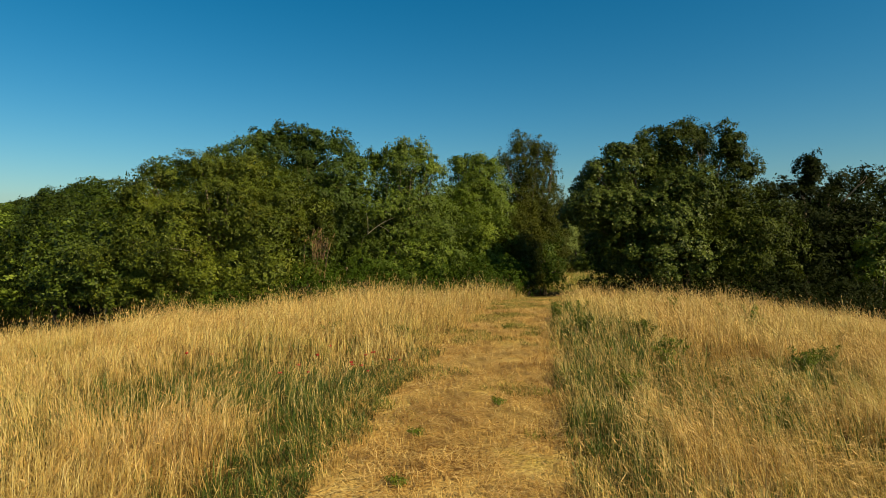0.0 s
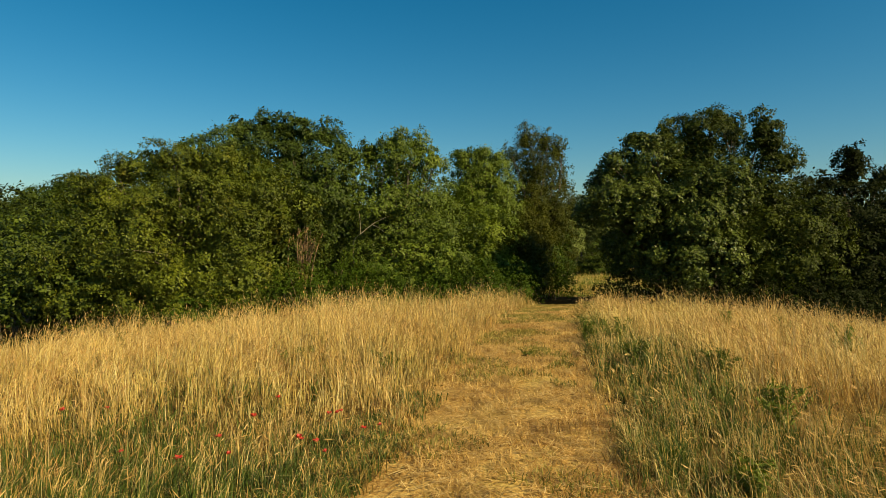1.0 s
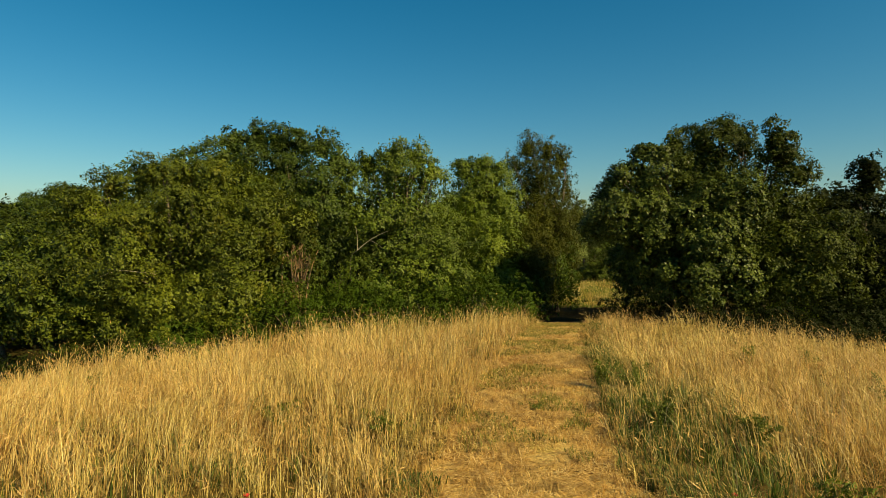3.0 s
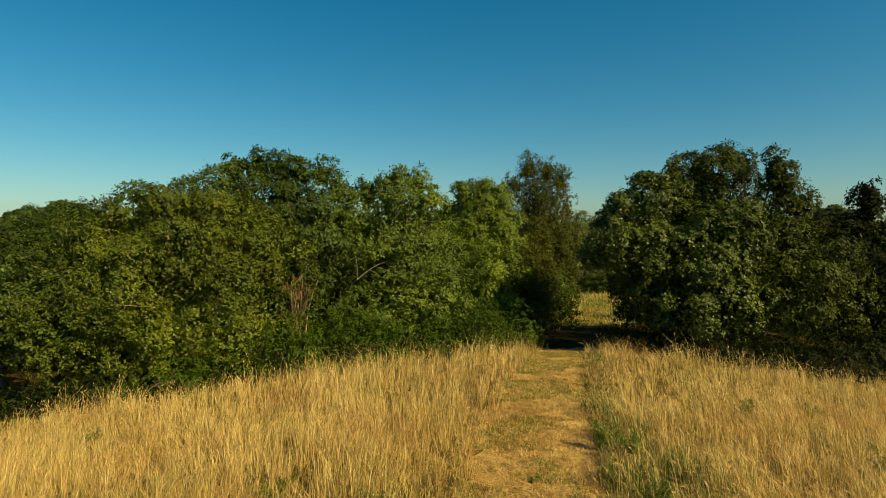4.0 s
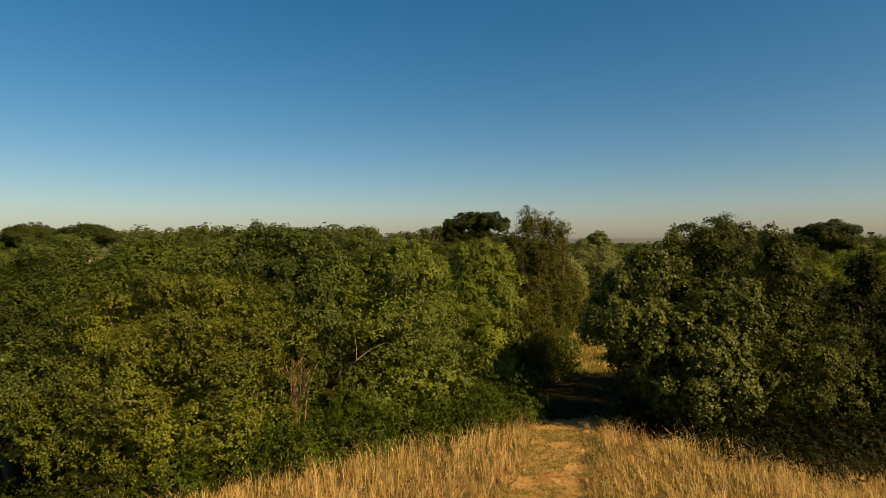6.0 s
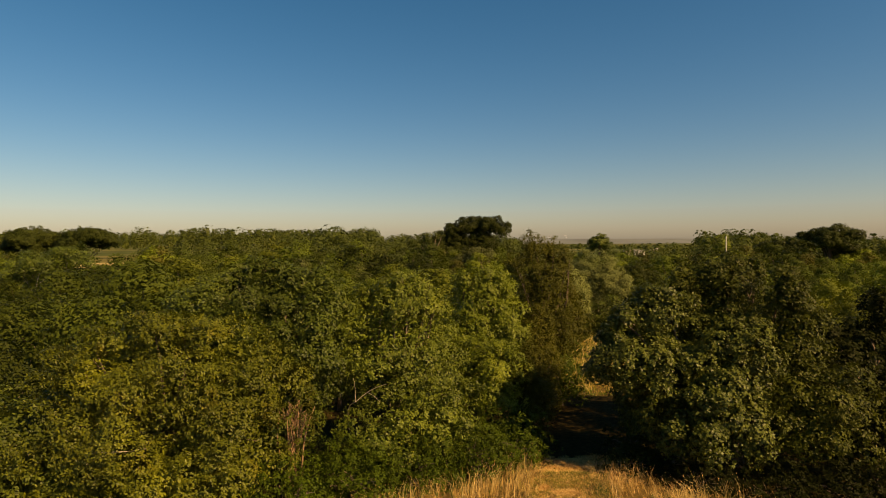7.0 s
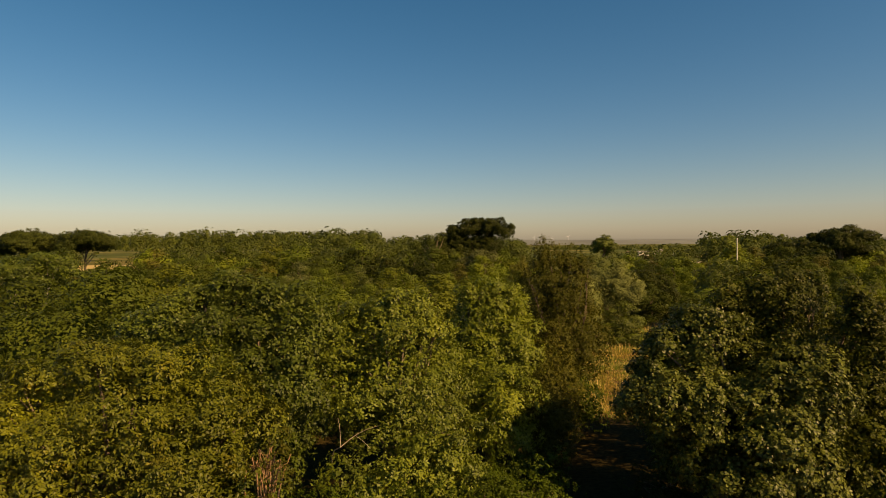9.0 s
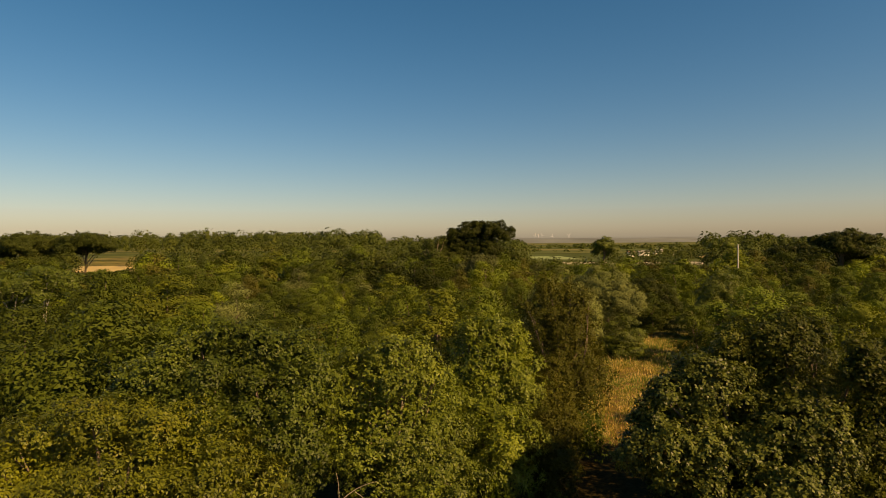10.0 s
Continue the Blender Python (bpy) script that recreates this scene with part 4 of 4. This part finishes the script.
def blades(x, y, tall, width, lean_x, lean_y, sink=0.02, droop=0.25, wild=0.16):
    """Bent, tapering blades, three triangles each: places, faces, tips and the ways they point."""
    n = len(x)
    z = height(x, y) - sink
    a = rng.uniform(0, 2 * np.pi, n)
    base = np.stack((x, y, z), 1)
    bend = np.stack((lean_x + rng.normal(0, wild, n), lean_y + rng.normal(0, wild, n), np.zeros(n)), 1) * tall[:, None]
    mid = base + bend * 0.32 + np.stack((0 * z, 0 * z, tall * 0.58), 1)
    lie = np.minimum(1, np.linalg.norm(bend, axis=1) / tall)
    tip = base + bend + np.stack((0 * z, 0 * z, tall * (1 - droop * lie)), 1)
    side = np.stack((np.cos(a), np.sin(a), 0 * a), 1) * (width / 2)[:, None]
    v = np.stack((base - side, base + side, mid - side * 0.8, mid + side * 0.8, tip), 1)
    k = np.arange(n)[:, None] * 5
    f = np.concatenate([k + np.array(q) for q in ((0, 1, 3), (0, 3, 2), (2, 3, 4))])
    return v.reshape(-1, 3), f, tip, unit(tip - mid)


def half_path(y):
    return 1.06 - 0.10 * np.clip((y - 20) / 10, 0, 1)


def beside(x, y):
    """Metres outside the mown strip, whose edges are ragged."""
    d = x - way_x(y)
    return np.abs(d) - half_path(y) - 0.34 * (rough(x, y, 0.8, 3 + (d > 0)) - 0.5)


def hollow(x, y):
    """The low green strip by the bare track."""
    return np.exp(-((x + 11.5) / 3.2) ** 2 - ((y - 20.6) / 1.9) ** 2)


def greenness(x, y):
    """Where green herbs and grass show: beside the path and in patches of the meadow."""
    d = x - way_x(y)
    left = 0.95 * np.exp(-((d + 1.45) / 0.42) ** 2) * np.clip((8.6 - y) / 0.8, 0, 1)
    patch = np.exp(-((x + 3.2) / 2.6) ** 2) * np.exp(-((y - 7.0 + 0.8 * (rough(x, y, 1.3, 53) - 0.5)) / 1.5) ** 2)
    left = left + (0.75 + 1.8 * (rough(x, y, 0.7, 51) - 0.4)) * patch * (d < -0.9)
    right = 0.75 * np.exp(-((d - 1.25) / 0.32) ** 2) * (0.45 + rough(x, y, 0.8, 59)) * (y > 4) + 0.9 * np.exp(-((x - 5.0) / 0.9) ** 2 - ((y - 8.1) / 0.8) ** 2) + 0.5 * np.exp(-((d - 1.9) / 0.7) ** 2 - ((y - 11) / 3.5) ** 2) + 0.55 * np.exp(-((x - 3.1) / 0.9) ** 2 - ((y - 8.6) / 1.5) ** 2)
    right = right + 1.2 * (rough(x, y, 0.8, 57) - 0.34) * (d > 0.9) * np.clip((7.8 - y) / 1.5, 0, 1)
    foot = 0.8 * wooded(x, y + 0.9)
    return np.clip(left + right + foot + 0.9 * hollow(x, y) + 0.9 * (rough(x, y, 2.6, 11) - 0.62), 0, 1)


def stand(x, y):
    """How tall the grass stands."""
    left = x < way_x(y)
    h = np.where(left, np.interp(y, (3, 8, 12, 17), (0.52, 0.42, 0.58, 0.68)), np.interp(y, (3, 8, 13, 18), (0.58, 0.55, 0.60, 0.60)))
    return h * (1 - 0.6 * hollow(x, y)) * (0.45 + 1.1 * rough(x, y, 1.6, 5)) * (np.where(left, 0.5, 0.75) + np.where(left, 0.5, 0.25) * np.clip(beside(x, y) / 0.5, 0, 1))


class Heap:
    def __init__(self):
        self.v, self.f, self.n = [], [], 0

    def add(self, v, f):
        self.v.append(v), self.f.append(f + self.n)
        self.n += len(v)

    def thing(self, name, mat, label, category):
        return tagged(new(name, mesh_of(name, np.concatenate(self.v), np.concatenate(self.f), mat)), label, category, kind="stuff")


dry, thatch, green, heads, lawn = Heap(), Heap(), Heap(), Heap(), Heap()


def seed_heads(tip, way, width, low, high):
    side = unit(np.cross(way, rng.normal(0, 1, way.shape))) * width
    size = rng.uniform(low, high, len(tip))[:, None]
    v = np.stack((tip - way * size, tip - way * size * 0.4 + side, tip - way * size * 0.4 - side, tip + way * size * 0.4), 1).reshape(-1, 3)
    k = np.arange(len(tip))[:, None] * 4
    heads.add(v, np.concatenate([k + np.array(c) for c in ((0, 2, 1), (1, 2, 3))]))


PER = 11   # blades in a tussock
for (n, x0, x1, y0, y1, w) in ((230000, -7.5, 7.5, 1.4, 8.5, 0.0043), (180000, -13, 14, 8.5, 16, 0.0066), (150000, -20, 21, 16, 31, 0.0100), (20000, -26, 26, -10, 1.4, 0.012), (12000, 7.5, 20, 1.4, 8.5, 0.012), (12000, -20, -7.5, 1.4, 8.5, 0.012), (165000, 6, 40, 43, 90, 0.030)):
    m = n // PER
    cx, cy = rng.uniform(x0, x1, m), rng.uniform(y0, y1, m)
    keep = (beside(cx, cy) > -0.08) & (off_track(cx, cy) > 0.5) & ~wooded(cx, cy) & (rng.uniform(0, 1, m) < 2.4 * rough(cx, cy, 0.45, 17, 2) - 0.35)
    if y0 > 40:
        keep = ~wooded(cx, cy)
    cx, cy = cx[keep], cy[keep]
    m = len(cx)
    g = greenness(cx, cy) if y0 < 40 else 0.55 + rough(cx, cy, 4.0, 4) * 0.6
    tuft_green = rng.uniform(0, 1, m) < 1.2 * g + 0.08
    tuft_tall = stand(cx, cy) * np.where(tuft_green, 0.85, 1 - 0.35 * g) * np.clip(rng.normal(0.9, 0.24, m), 0.4, 1.4) * (0.7 if y1 < 2 else 1.0)
    wide = rng.uniform(0.03, 0.10, m) * (6 if y0 > 40 else 1)
    t = np.repeat(np.arange(m), PER)
    a, q = rng.uniform(0, 2 * np.pi, len(t)), rng.uniform(0, 1, len(t)) ** 0.6
    ox, oy = np.cos(a) * q, np.sin(a) * q
    x, y = cx[t] + ox * wide[t], cy[t] + oy * wide[t]
    right = x > way_x(y)
    wind_x = np.where(right, -0.22 - 0.26 * np.clip((10 - y) / 3, 0, 1) * np.clip((x - way_x(y) - 1.4) / 0.8, 0, 1), 0.05) + 0.9 * (rough(x, y, 1.1, 8, 4) - 0.5)
    wind_y = np.where(right, 0.10, 0.0) + 0.8 * (rough(x, y, 1.2, 9, 4) - 0.5)
    u = rng.uniform(0, 1, len(t))
    grn = tuft_green[t] & (u < 0.86)
    stem = ~grn & (u > 0.5)
    low = ~grn & ~stem
    h = tuft_tall[t]
    s = grn
    v, f, _, _ = blades(x[s], y[s], h[s] * rng.uniform(0.25, 0.8, s.sum()), w * rng.uniform(1.0, 2.4, s.sum()), wind_x[s] * 0.5 + ox[s] * 0.45, wind_y[s] * 0.5 + oy[s] * 0.45, droop=0.4, wild=0.25)
    (green if y0 < 40 else lawn).add(v, f)
    s = low
    v, f, _, _ = blades(x[s], y[s], h[s] * rng.uniform(0.25, 0.85, s.sum()), w * rng.uniform(0.8, 1.9, s.sum()), wind_x[s] + ox[s] * 0.6, wind_y[s] + oy[s] * 0.6, droop=0.6, wild=0.38)
    (thatch if y0 < 40 else lawn).add(v, f)
    s = stem
    fallen, turn = rng.uniform(0.4, 1.1, s.sum()) * (rng.uniform(0, 1, s.sum()) < 0.16), rng.uniform(0, 6.28, s.sum())
    v, f, tip, way = blades(x[s], y[s], h[s] * rng.uniform(0.7, 1.35, s.sum()), w * rng.uniform(0.6, 1.0, s.sum()), wind_x[s] + ox[s] * 0.25 + fallen * np.cos(turn), wind_y[s] + oy[s] * 0.25 + fallen * np.sin(turn), droop=0.45, wild=0.18)
    dry.add(v, f)
    top = rng.uniform(0, 1, len(tip)) < (0.45 if y0 < 40 else 0.0)
    seed_heads(tip[top], way[top], w * 0.8, 0.03, 0.09)
for edge, m, y0, y1, tall, lush in ((1, 1700, 3.5, 25, 0.26, 0.2), (-1, 1500, 2.6, 9.5, 0.20, 0.45)):
    cy = rng.uniform(y0, y1, m)
    cx = way_x(cy) + edge * (half_path(cy) + 0.1 + rng.uniform(-0.16, 0.4, m) + 0.6 * (rough(cy, cy * 0, 0.7, 4 + edge) - 0.5))
    t = np.repeat(np.arange(m), PER)
    x, y = cx[t] + rng.normal(0, 0.05, len(t)), cy[t] + rng.normal(0, 0.05, len(t))
    h = (0.10 + tall * rough(cx, cy, 0.5, 61) * (0.6 + 0.6 * (cy > 9)))[t] * rng.uniform(0.4, 1.2, len(t))
    lit = (rng.uniform(0, 1, m) < lush + 0.5 * (rough(cx, cy, 0.9, 63) - 0.2))[t]
    for heap, s in ((green, lit), (thatch, ~lit)):
        v, f, _, _ = blades(x[s], y[s], h[s], 0.0045 * (1 + y[s] / 14) * rng.uniform(0.8, 1.8, s.sum()), rng.normal(-0.1, 0.35, s.sum()), rng.normal(0, 0.35, s.sum()), droop=0.5, wild=0.3)
        heap.add(v, f)
dry.thing("dry_grass", STRAW, "tall dry straw-coloured meadow grass leaning in wind", "grass")
lawn.thing("clearing_grass", CLEARING_GRASS, "tall green and gold grass in a sunlit clearing", "grass")
thatch.thing("dry_undergrowth", THATCH, "low tangled brown and olive dry grass leaves", "grass")
green.thing("green_grass", GREEN_GRASS, "patches of green grass and herbs in the meadow", "grass")
heads.thing("grass_seed_heads", SEEDS, "dry brown seed heads on meadow grass", "grass")

# stubble and cut straw on the path, in swathes
n = 95000
y = 1.5 + 23 * rng.uniform(0, 1, n) ** 1.3
x = way_x(y) + rng.normal(0, 0.62, n)
keep = (rng.uniform(0, 1, n) < 1.9 * rough(x, y, 0.55, 23) - 0.45) & (np.abs(x - way_x(y)) < 1.4)
x, y = x[keep], y[keep]
n = len(x)
a, l, w = rng.normal(0.2, 0.9, n), rng.uniform(0.04, 0.16, n), rng.uniform(0.0022, 0.005, n) * (1 + y / 9)
z = height(x, y) + 0.020 + rng.uniform(0, 0.03, n)
d, s = np.stack((np.cos(a), np.sin(a), rng.normal(0, 0.2, n)), 1) * (l / 2)[:, None], np.stack((-np.sin(a), np.cos(a), 0 * a), 1) * (w / 2)[:, None]
c = np.stack((x, y, z), 1)
v = np.stack((c - d - s, c - d + s, c + d + s, c + d - s), 1).reshape(-1, 3)
f = np.arange(n)[:, None] * 4 + np.array((0, 3, 2, 1))
tagged(new("straw_litter", mesh_of("straw_litter", v, f, LITTER)), "cut straw lying on the mown path", "straw", kind="stuff")
n = 66000
y = 1.5 + 27.6 * rng.uniform(0, 1, n) ** 1.2
x = way_x(y) + rng.uniform(-1.3, 1.3, n)
tuft = rough(x, y, 0.35, 29)
keep = tuft > 0.40
x, y, tuft = x[keep], y[keep], tuft[keep]
z0 = np.zeros(len(x))
v, f, _, _ = blades(x, y, rng.uniform(0.03, 0.15, len(x)) * (0.25 + tuft), 0.0038 * (1 + y / 10), z0 - 0.1, z0, 0.0, wild=0.5)
tagged(new("stubble", mesh_of("stubble", v, f, LITTER)), "short dry grass stubble on the mown path", "grass", kind="stuff")
# a greenish growth on the farther path
n = 60000
y = rng.uniform(2.5, 26.5, n)
x = way_x(y) + rng.uniform(-1.2, 1.2, n)
keep = rough(x, y, 0.8, 41) + 0.016 * np.minimum(y - 16, 6) > 0.52
x, y = x[keep], y[keep]
z0 = np.zeros(len(x))
v, f, _, _ = blades(x, y, rng.uniform(0.03, 0.12, len(x)), 0.006 * (1 + y / 10), z0, z0, 0.0, wild=0.5)
tagged(new("short_green_grass", mesh_of("short_green_grass", v, f, PATH_GREEN)), "short yellow-green grass on the mown path", "grass", kind="stuff")

# ---- herbs in the meadow ----
rng = np.random.default_rng(5)
HERBS = "green herbs in the dry meadow"
for x, y, h, r in ((-0.75, 10.9, 0.28, 0.34), (-2.2, 11.4, 0.30, 0.36), (2.95, 12.8, 0.52, 0.30), (2.6, 10.7, 0.40, 0.26), (3.5, 10.2, 0.45, 0.24),
                   (3.2, 8.4, 0.42, 0.32), (2.6, 13.4, 0.46, 0.30), (6.3, 12.0, 0.62, 0.24), (4.95, 8.1, 0.42, 0.40), (5.6, 8.6, 0.40, 0.30), (2.2, 6.9, 0.30, 0.30),
                   (-0.23, 5.6, 0.07, 0.10), (0.64, 6.6, 0.08, 0.12), (-0.34, 4.5, 0.07, 0.11), (5.9, 15.2, 0.55, 0.26), (7.4, 15.6, 0.52, 0.3), (1.3, 11.9, 0.09, 0.2), (-6.3, 14.2, 0.5, 0.3)):
    herb = tagged(new("herb"), "leafy green herb among dry grass" if h > 0.2 else "small green tuft on the mown path", "plant", HERBS)
    herb.location = (x, y, float(height(x, y)))
    tips = []
    for k in range(13 if h > 0.2 else 6):
        a, q = rng.uniform(0, 6.28), rng.uniform(0.1, 0.95)
        top = Vector((math.cos(a) * r * q, math.sin(a) * r * q, h * rng.uniform(0.65, 1.1)))
        p, w = limb((math.cos(a) * 0.02, math.sin(a) * 0.02, 0), top, 0.006, 0.002, 0.06, 4)
        v, f = tube(p, w, 4)
        part("stem", mesh_of("stem", v, f, POPPY_STEM), herb)
        tips.append((p, a))
    at, out = [], []
    for p, a in tips:
        for k in range(95 if h > 0.2 else 40):
            t = rng.uniform(0.1, 1.0) * (len(p) - 1)
            i0 = min(int(t), len(p) - 2)
            q = p[i0].lerp(p[i0 + 1], t - i0)
            w = rng.uniform(0, 6.28)
            o = np.array((math.cos(w), math.sin(w), 0.5))
            at.append(np.array(q) + o * rng.uniform(0.01, 0.07))
            out.append(o)
    part("foliage", leaf_mesh("foliage", np.array(at), np.array(out), 0.05 if h > 0.2 else 0.035, WEED, 0.3), herb)

# ---- poppies ----
POPPIES = "red poppies beside the path"


def poppy(x, y, h, size):
    root = tagged(new("poppy"), "red field poppy on a thin green stem", "flower", POPPIES)
    root.location = (x, y, float(height(x, y)))
    top = Vector((rng.uniform(-0.06, 0.06), rng.uniform(-0.06, 0.06), h))
    p, w = limb((0, 0, 0), top, 0.003, 0.002, 0.08, 4)
    v, f = tube(p, w, 4)
    part("stem", mesh_of("stem", v, f, POPPY_STEM), root)
    turn, tilt = rng.uniform(0, 90), rng.uniform(-30, 30)
    for k in range(4):
        # a cupped petal: a fan of five across, three rows out
        g = []
        for i in range(4):
            for j in range(5):
                u, s = i / 3, (j - 2) / 2
                g.append((size * 0.6 * s * math.sin(0.3 + 1.5 * u), size * (0.08 + u * (1 - 0.25 * s * s)), size * (0.55 * u * u + 0.08 * math.sin(5 * s + k))))
        q = [(i * 5 + j, i * 5 + j + 1, i * 5 + j + 6, i * 5 + j + 5) for i in range(3) for j in range(4)]
        petal = part("petal", mesh_of("petal", g, q, POPPY_RED, True), root)
        petal.matrix_basis = Matrix.Translation(top) @ pose(0, 0, 0, tilt, 20, turn + 90 * k)


for x, y in ((-3.38, 8.52), (-1.66, 8.37), (-1.74, 7.89), (-1.79, 7.51), (-1.67, 7.11), (-1.08, 8.19), (-0.9, 7.81), (-0.97, 7.92), (-0.55, 7.76), (-0.63, 7.49), (-1.14, 7.24), (-1.1, 7.34), (-1.02, 7.28), (-0.93, 7.17), (-2.49, 7.24), (-1.98, 6.96), (-3.59, 8.26), (2.42, 8.63)):
    poppy(x, y, rng.uniform(0.20, 0.34), rng.uniform(0.019, 0.029))

# ---- pale-stemmed trees standing out of the wood ----
BIRCH_BARK = plain("birch_bark", (0.27, 0.25, 0.21), 0.8, vary=0.3, scale=3, bump=0.004)
for x, y, top in ((-44.8, 68.0, 6.4), (-42.4, 69.0, 7.4), (-46.6, 69.5, 6.6)):
    tree("birch_tree", "thin-crowned tree with slender pale bare trunk", (x, y), [(x + 0.5, y + 0.6, top - 1.4, 2.6, 2.2, 1.4), (x + 2.2, y + 0.8, top - 2.0, 1.7, 1.6, 1.0), (x - 1.8, y + 0.5, top - 2.4, 1.7, 1.6, 1.0), (x + 0.3, y + 0.9, top - 3.6, 1.6, 1.2, 0.9)],
         0.2, LEAF_DEEP, BIRCH_BARK, tuft=0.7, per=120, deep=0.08, limbs=4, trunk=0.12, tris=1, joined=True)

# ---- far fields, houses, mast and wind turbines ----
def strip(name, label, x0, x1, y0, y1, mat, z=-4.0):
    xs, ys = np.linspace(x0, x1, 5), np.linspace(y0, y1, 3)
    A, B = np.meshgrid(xs, ys)
    C = z + 0.15 * np.sin(A * 0.03) * np.cos(B * 0.02)
    i = np.arange(A.size).reshape(A.shape)
    q = np.stack((i[:-1, :-1], i[:-1, 1:], i[1:, 1:], i[1:, :-1]), -1).reshape(-1, 4)
    return tagged(new(name, mesh_of(name, np.stack((A, B, C), -1), q, mat)), label, "field", kind="structure")


strip("field_gold", "distant golden field of ripe corn", 182, 222, 455, 560, FIELD_GOLD)
strip("field_green", "distant green field beyond the wood", 50, 95, 430, 520, FIELD_GREEN)
strip("field_pale", "distant pale stubble field", 60, 150, 330, 372, FIELD_PALE)
strip("field_gold_west", "distant golden stubble field beyond the wood", -225, -146, 285, 365, FIELD_GOLD)


def house(label, x, y, wide, deep, tall, roof_h, roof_mat, turn):
    h = tagged(new("house"), label, "house", "far white houses")
    h.matrix_basis = pose(x, y, -4.35, 0, 0, turn)
    a, b = wide / 2, deep / 2
    v = [(-a, -b, 0), (a, -b, 0), (a, b, 0), (-a, b, 0), (-a, -b, tall), (a, -b, tall), (a, b, tall), (-a, b, tall)]
    part("wall", mesh_of("wall", v, [(0, 1, 5, 4), (1, 2, 6, 5), (2, 3, 7, 6), (3, 0, 4, 7)], WHITE_WALL), h)
    e = 0.5
    v = [(-a - e, -b - e, tall - 0.1), (a + e, -b - e, tall - 0.1), (a + e, b + e, tall - 0.1), (-a - e, b + e, tall - 0.1), (-a - e, 0, tall + roof_h), (a + e, 0, tall + roof_h)]
    part("roof", mesh_of("roof", v, [(0, 1, 5, 4), (2, 3, 4, 5), (0, 3, 2, 1)], roof_mat), h)
    v = [(-a, -b, tall), (-a, b, tall), (-a, 0, tall + roof_h), (a, b, tall), (a, -b, tall), (a, 0, tall + roof_h)]
    part("gable", mesh_of("gable", v, [(0, 2, 1), (3, 5, 4)], WHITE_WALL), h)
    for k in range(int(wide // 4)):
        x0 = -a + 2 + k * 4
        q = [(x0 - 0.6, -b - 0.03, tall * 0.45), (x0 + 0.6, -b - 0.03, tall * 0.45), (x0 + 0.6, -b - 0.03, tall * 0.75), (x0 - 0.6, -b - 0.03, tall * 0.75)]
        part("window", mesh_of("window", q, [(0, 1, 2, 3)], WINDOW_DARK), h)


house("long white building with grey roof among far trees", 168, 525, 9, 6, 3.4, 1.2, ROOF_GREY, 8)
house("white house with grey roof among far trees", 188, 545, 7, 6, 4.0, 1.5, ROOF_GREY, -10)
house("white house with red roof among far trees", 150, 500, 5, 5, 3.2, 1.4, ROOF_RED, 15)
house("low pale shed among far trees", 196, 520, 6, 5, 3.0, 1.0, ROOF_GREY, 0)

mast = tagged(new("mast"), "slender pale pole standing above the wood", "mast")
mast.location = (59.1, 130, -4.35)
v, f = tube([(0, 0, 0), (0, 0, 6.4), (0, 0, 12.4)], (0.15, 0.13, 0.11), 8)
part("pole", mesh_of("pole", v, f, MAST_GREY, True), mast)
v, f = tube([(0, 0, 12.38), (0, 0, 12.55), (0, 0, 12.75)], (0.12, 0.14, 0.03), 8)
part("cap", mesh_of("cap", v, f, MAST_GREY, True), mast)

hx = np.arange(-4200, 4201, 60.0)
top = 10 + 26 * rough(hx, hx * 0, 900, 71) + 5 * rough(hx, hx * 0, 150, 72)
HX, HY, HZ = [], [], []
for dy, share in ((-500, 0.0), (-250, 0.7), (0, 1.0), (300, 0.6), (450, 0.0)):
    HX.append(hx), HY.append(3900 + dy + 0 * hx), HZ.append(-4.6 + top * share)
i = np.arange(5 * len(hx)).reshape(5, -1)
quads = np.stack((i[:-1, :-1], i[:-1, 1:], i[1:, 1:], i[1:, :-1]), -1).reshape(-1, 4)
tagged(new("backdrop", mesh_of("backdrop", np.stack((np.concatenate(HX), np.concatenate(HY), np.concatenate(HZ)), -1), quads, HILL_FAR, True)), "low wooded hills along the far horizon", "hills", kind="structure")

TURBINES = "wind turbines on the horizon"
for k, (px, tall) in enumerate(((-0.265, 48), (-0.255, 52), (-0.225, 44), (-0.215, 50), (-0.205, 42), (-0.19, 46), (-0.175, 40), (0.143, 54), (0.149, 58), (0.155, 52), (0.172, 48), (0.20, 54))):
    y = 4300.0
    t = tagged(new("wind_turbine"), "tiny white wind turbine on the horizon", "wind turbine", TURBINES)
    t.location = (px * y, y, -4.3)
    v, f = tube([(0, 0, 0), (0, 0, tall / 2), (0, 0, tall)], (0.8, 0.7, 0.5), 8)
    part("tower", mesh_of("tower", v, f, TURBINE_WHITE, True), t)
    v, f = tube([(0, -4, tall), (0, 0, tall + 0.3), (0, 4, tall)], (1.0, 1.2, 0.8), 8)
    part("nacelle", mesh_of("nacelle", v, f, TURBINE_WHITE, True), t)
    for b in range(3):
        w = radians(120 * b + 37 * k)
        d = Vector((math.sin(w), 0, math.cos(w)))
        v, f = tube([Vector((0, -4.5, tall)), Vector((0, -4.5, tall)) + d * 8, Vector((0, -4.5, tall)) + d * 17], (0.45, 0.6, 0.2), 5)
        part("blade", mesh_of("blade", v, f, TURBINE_WHITE, True), t)
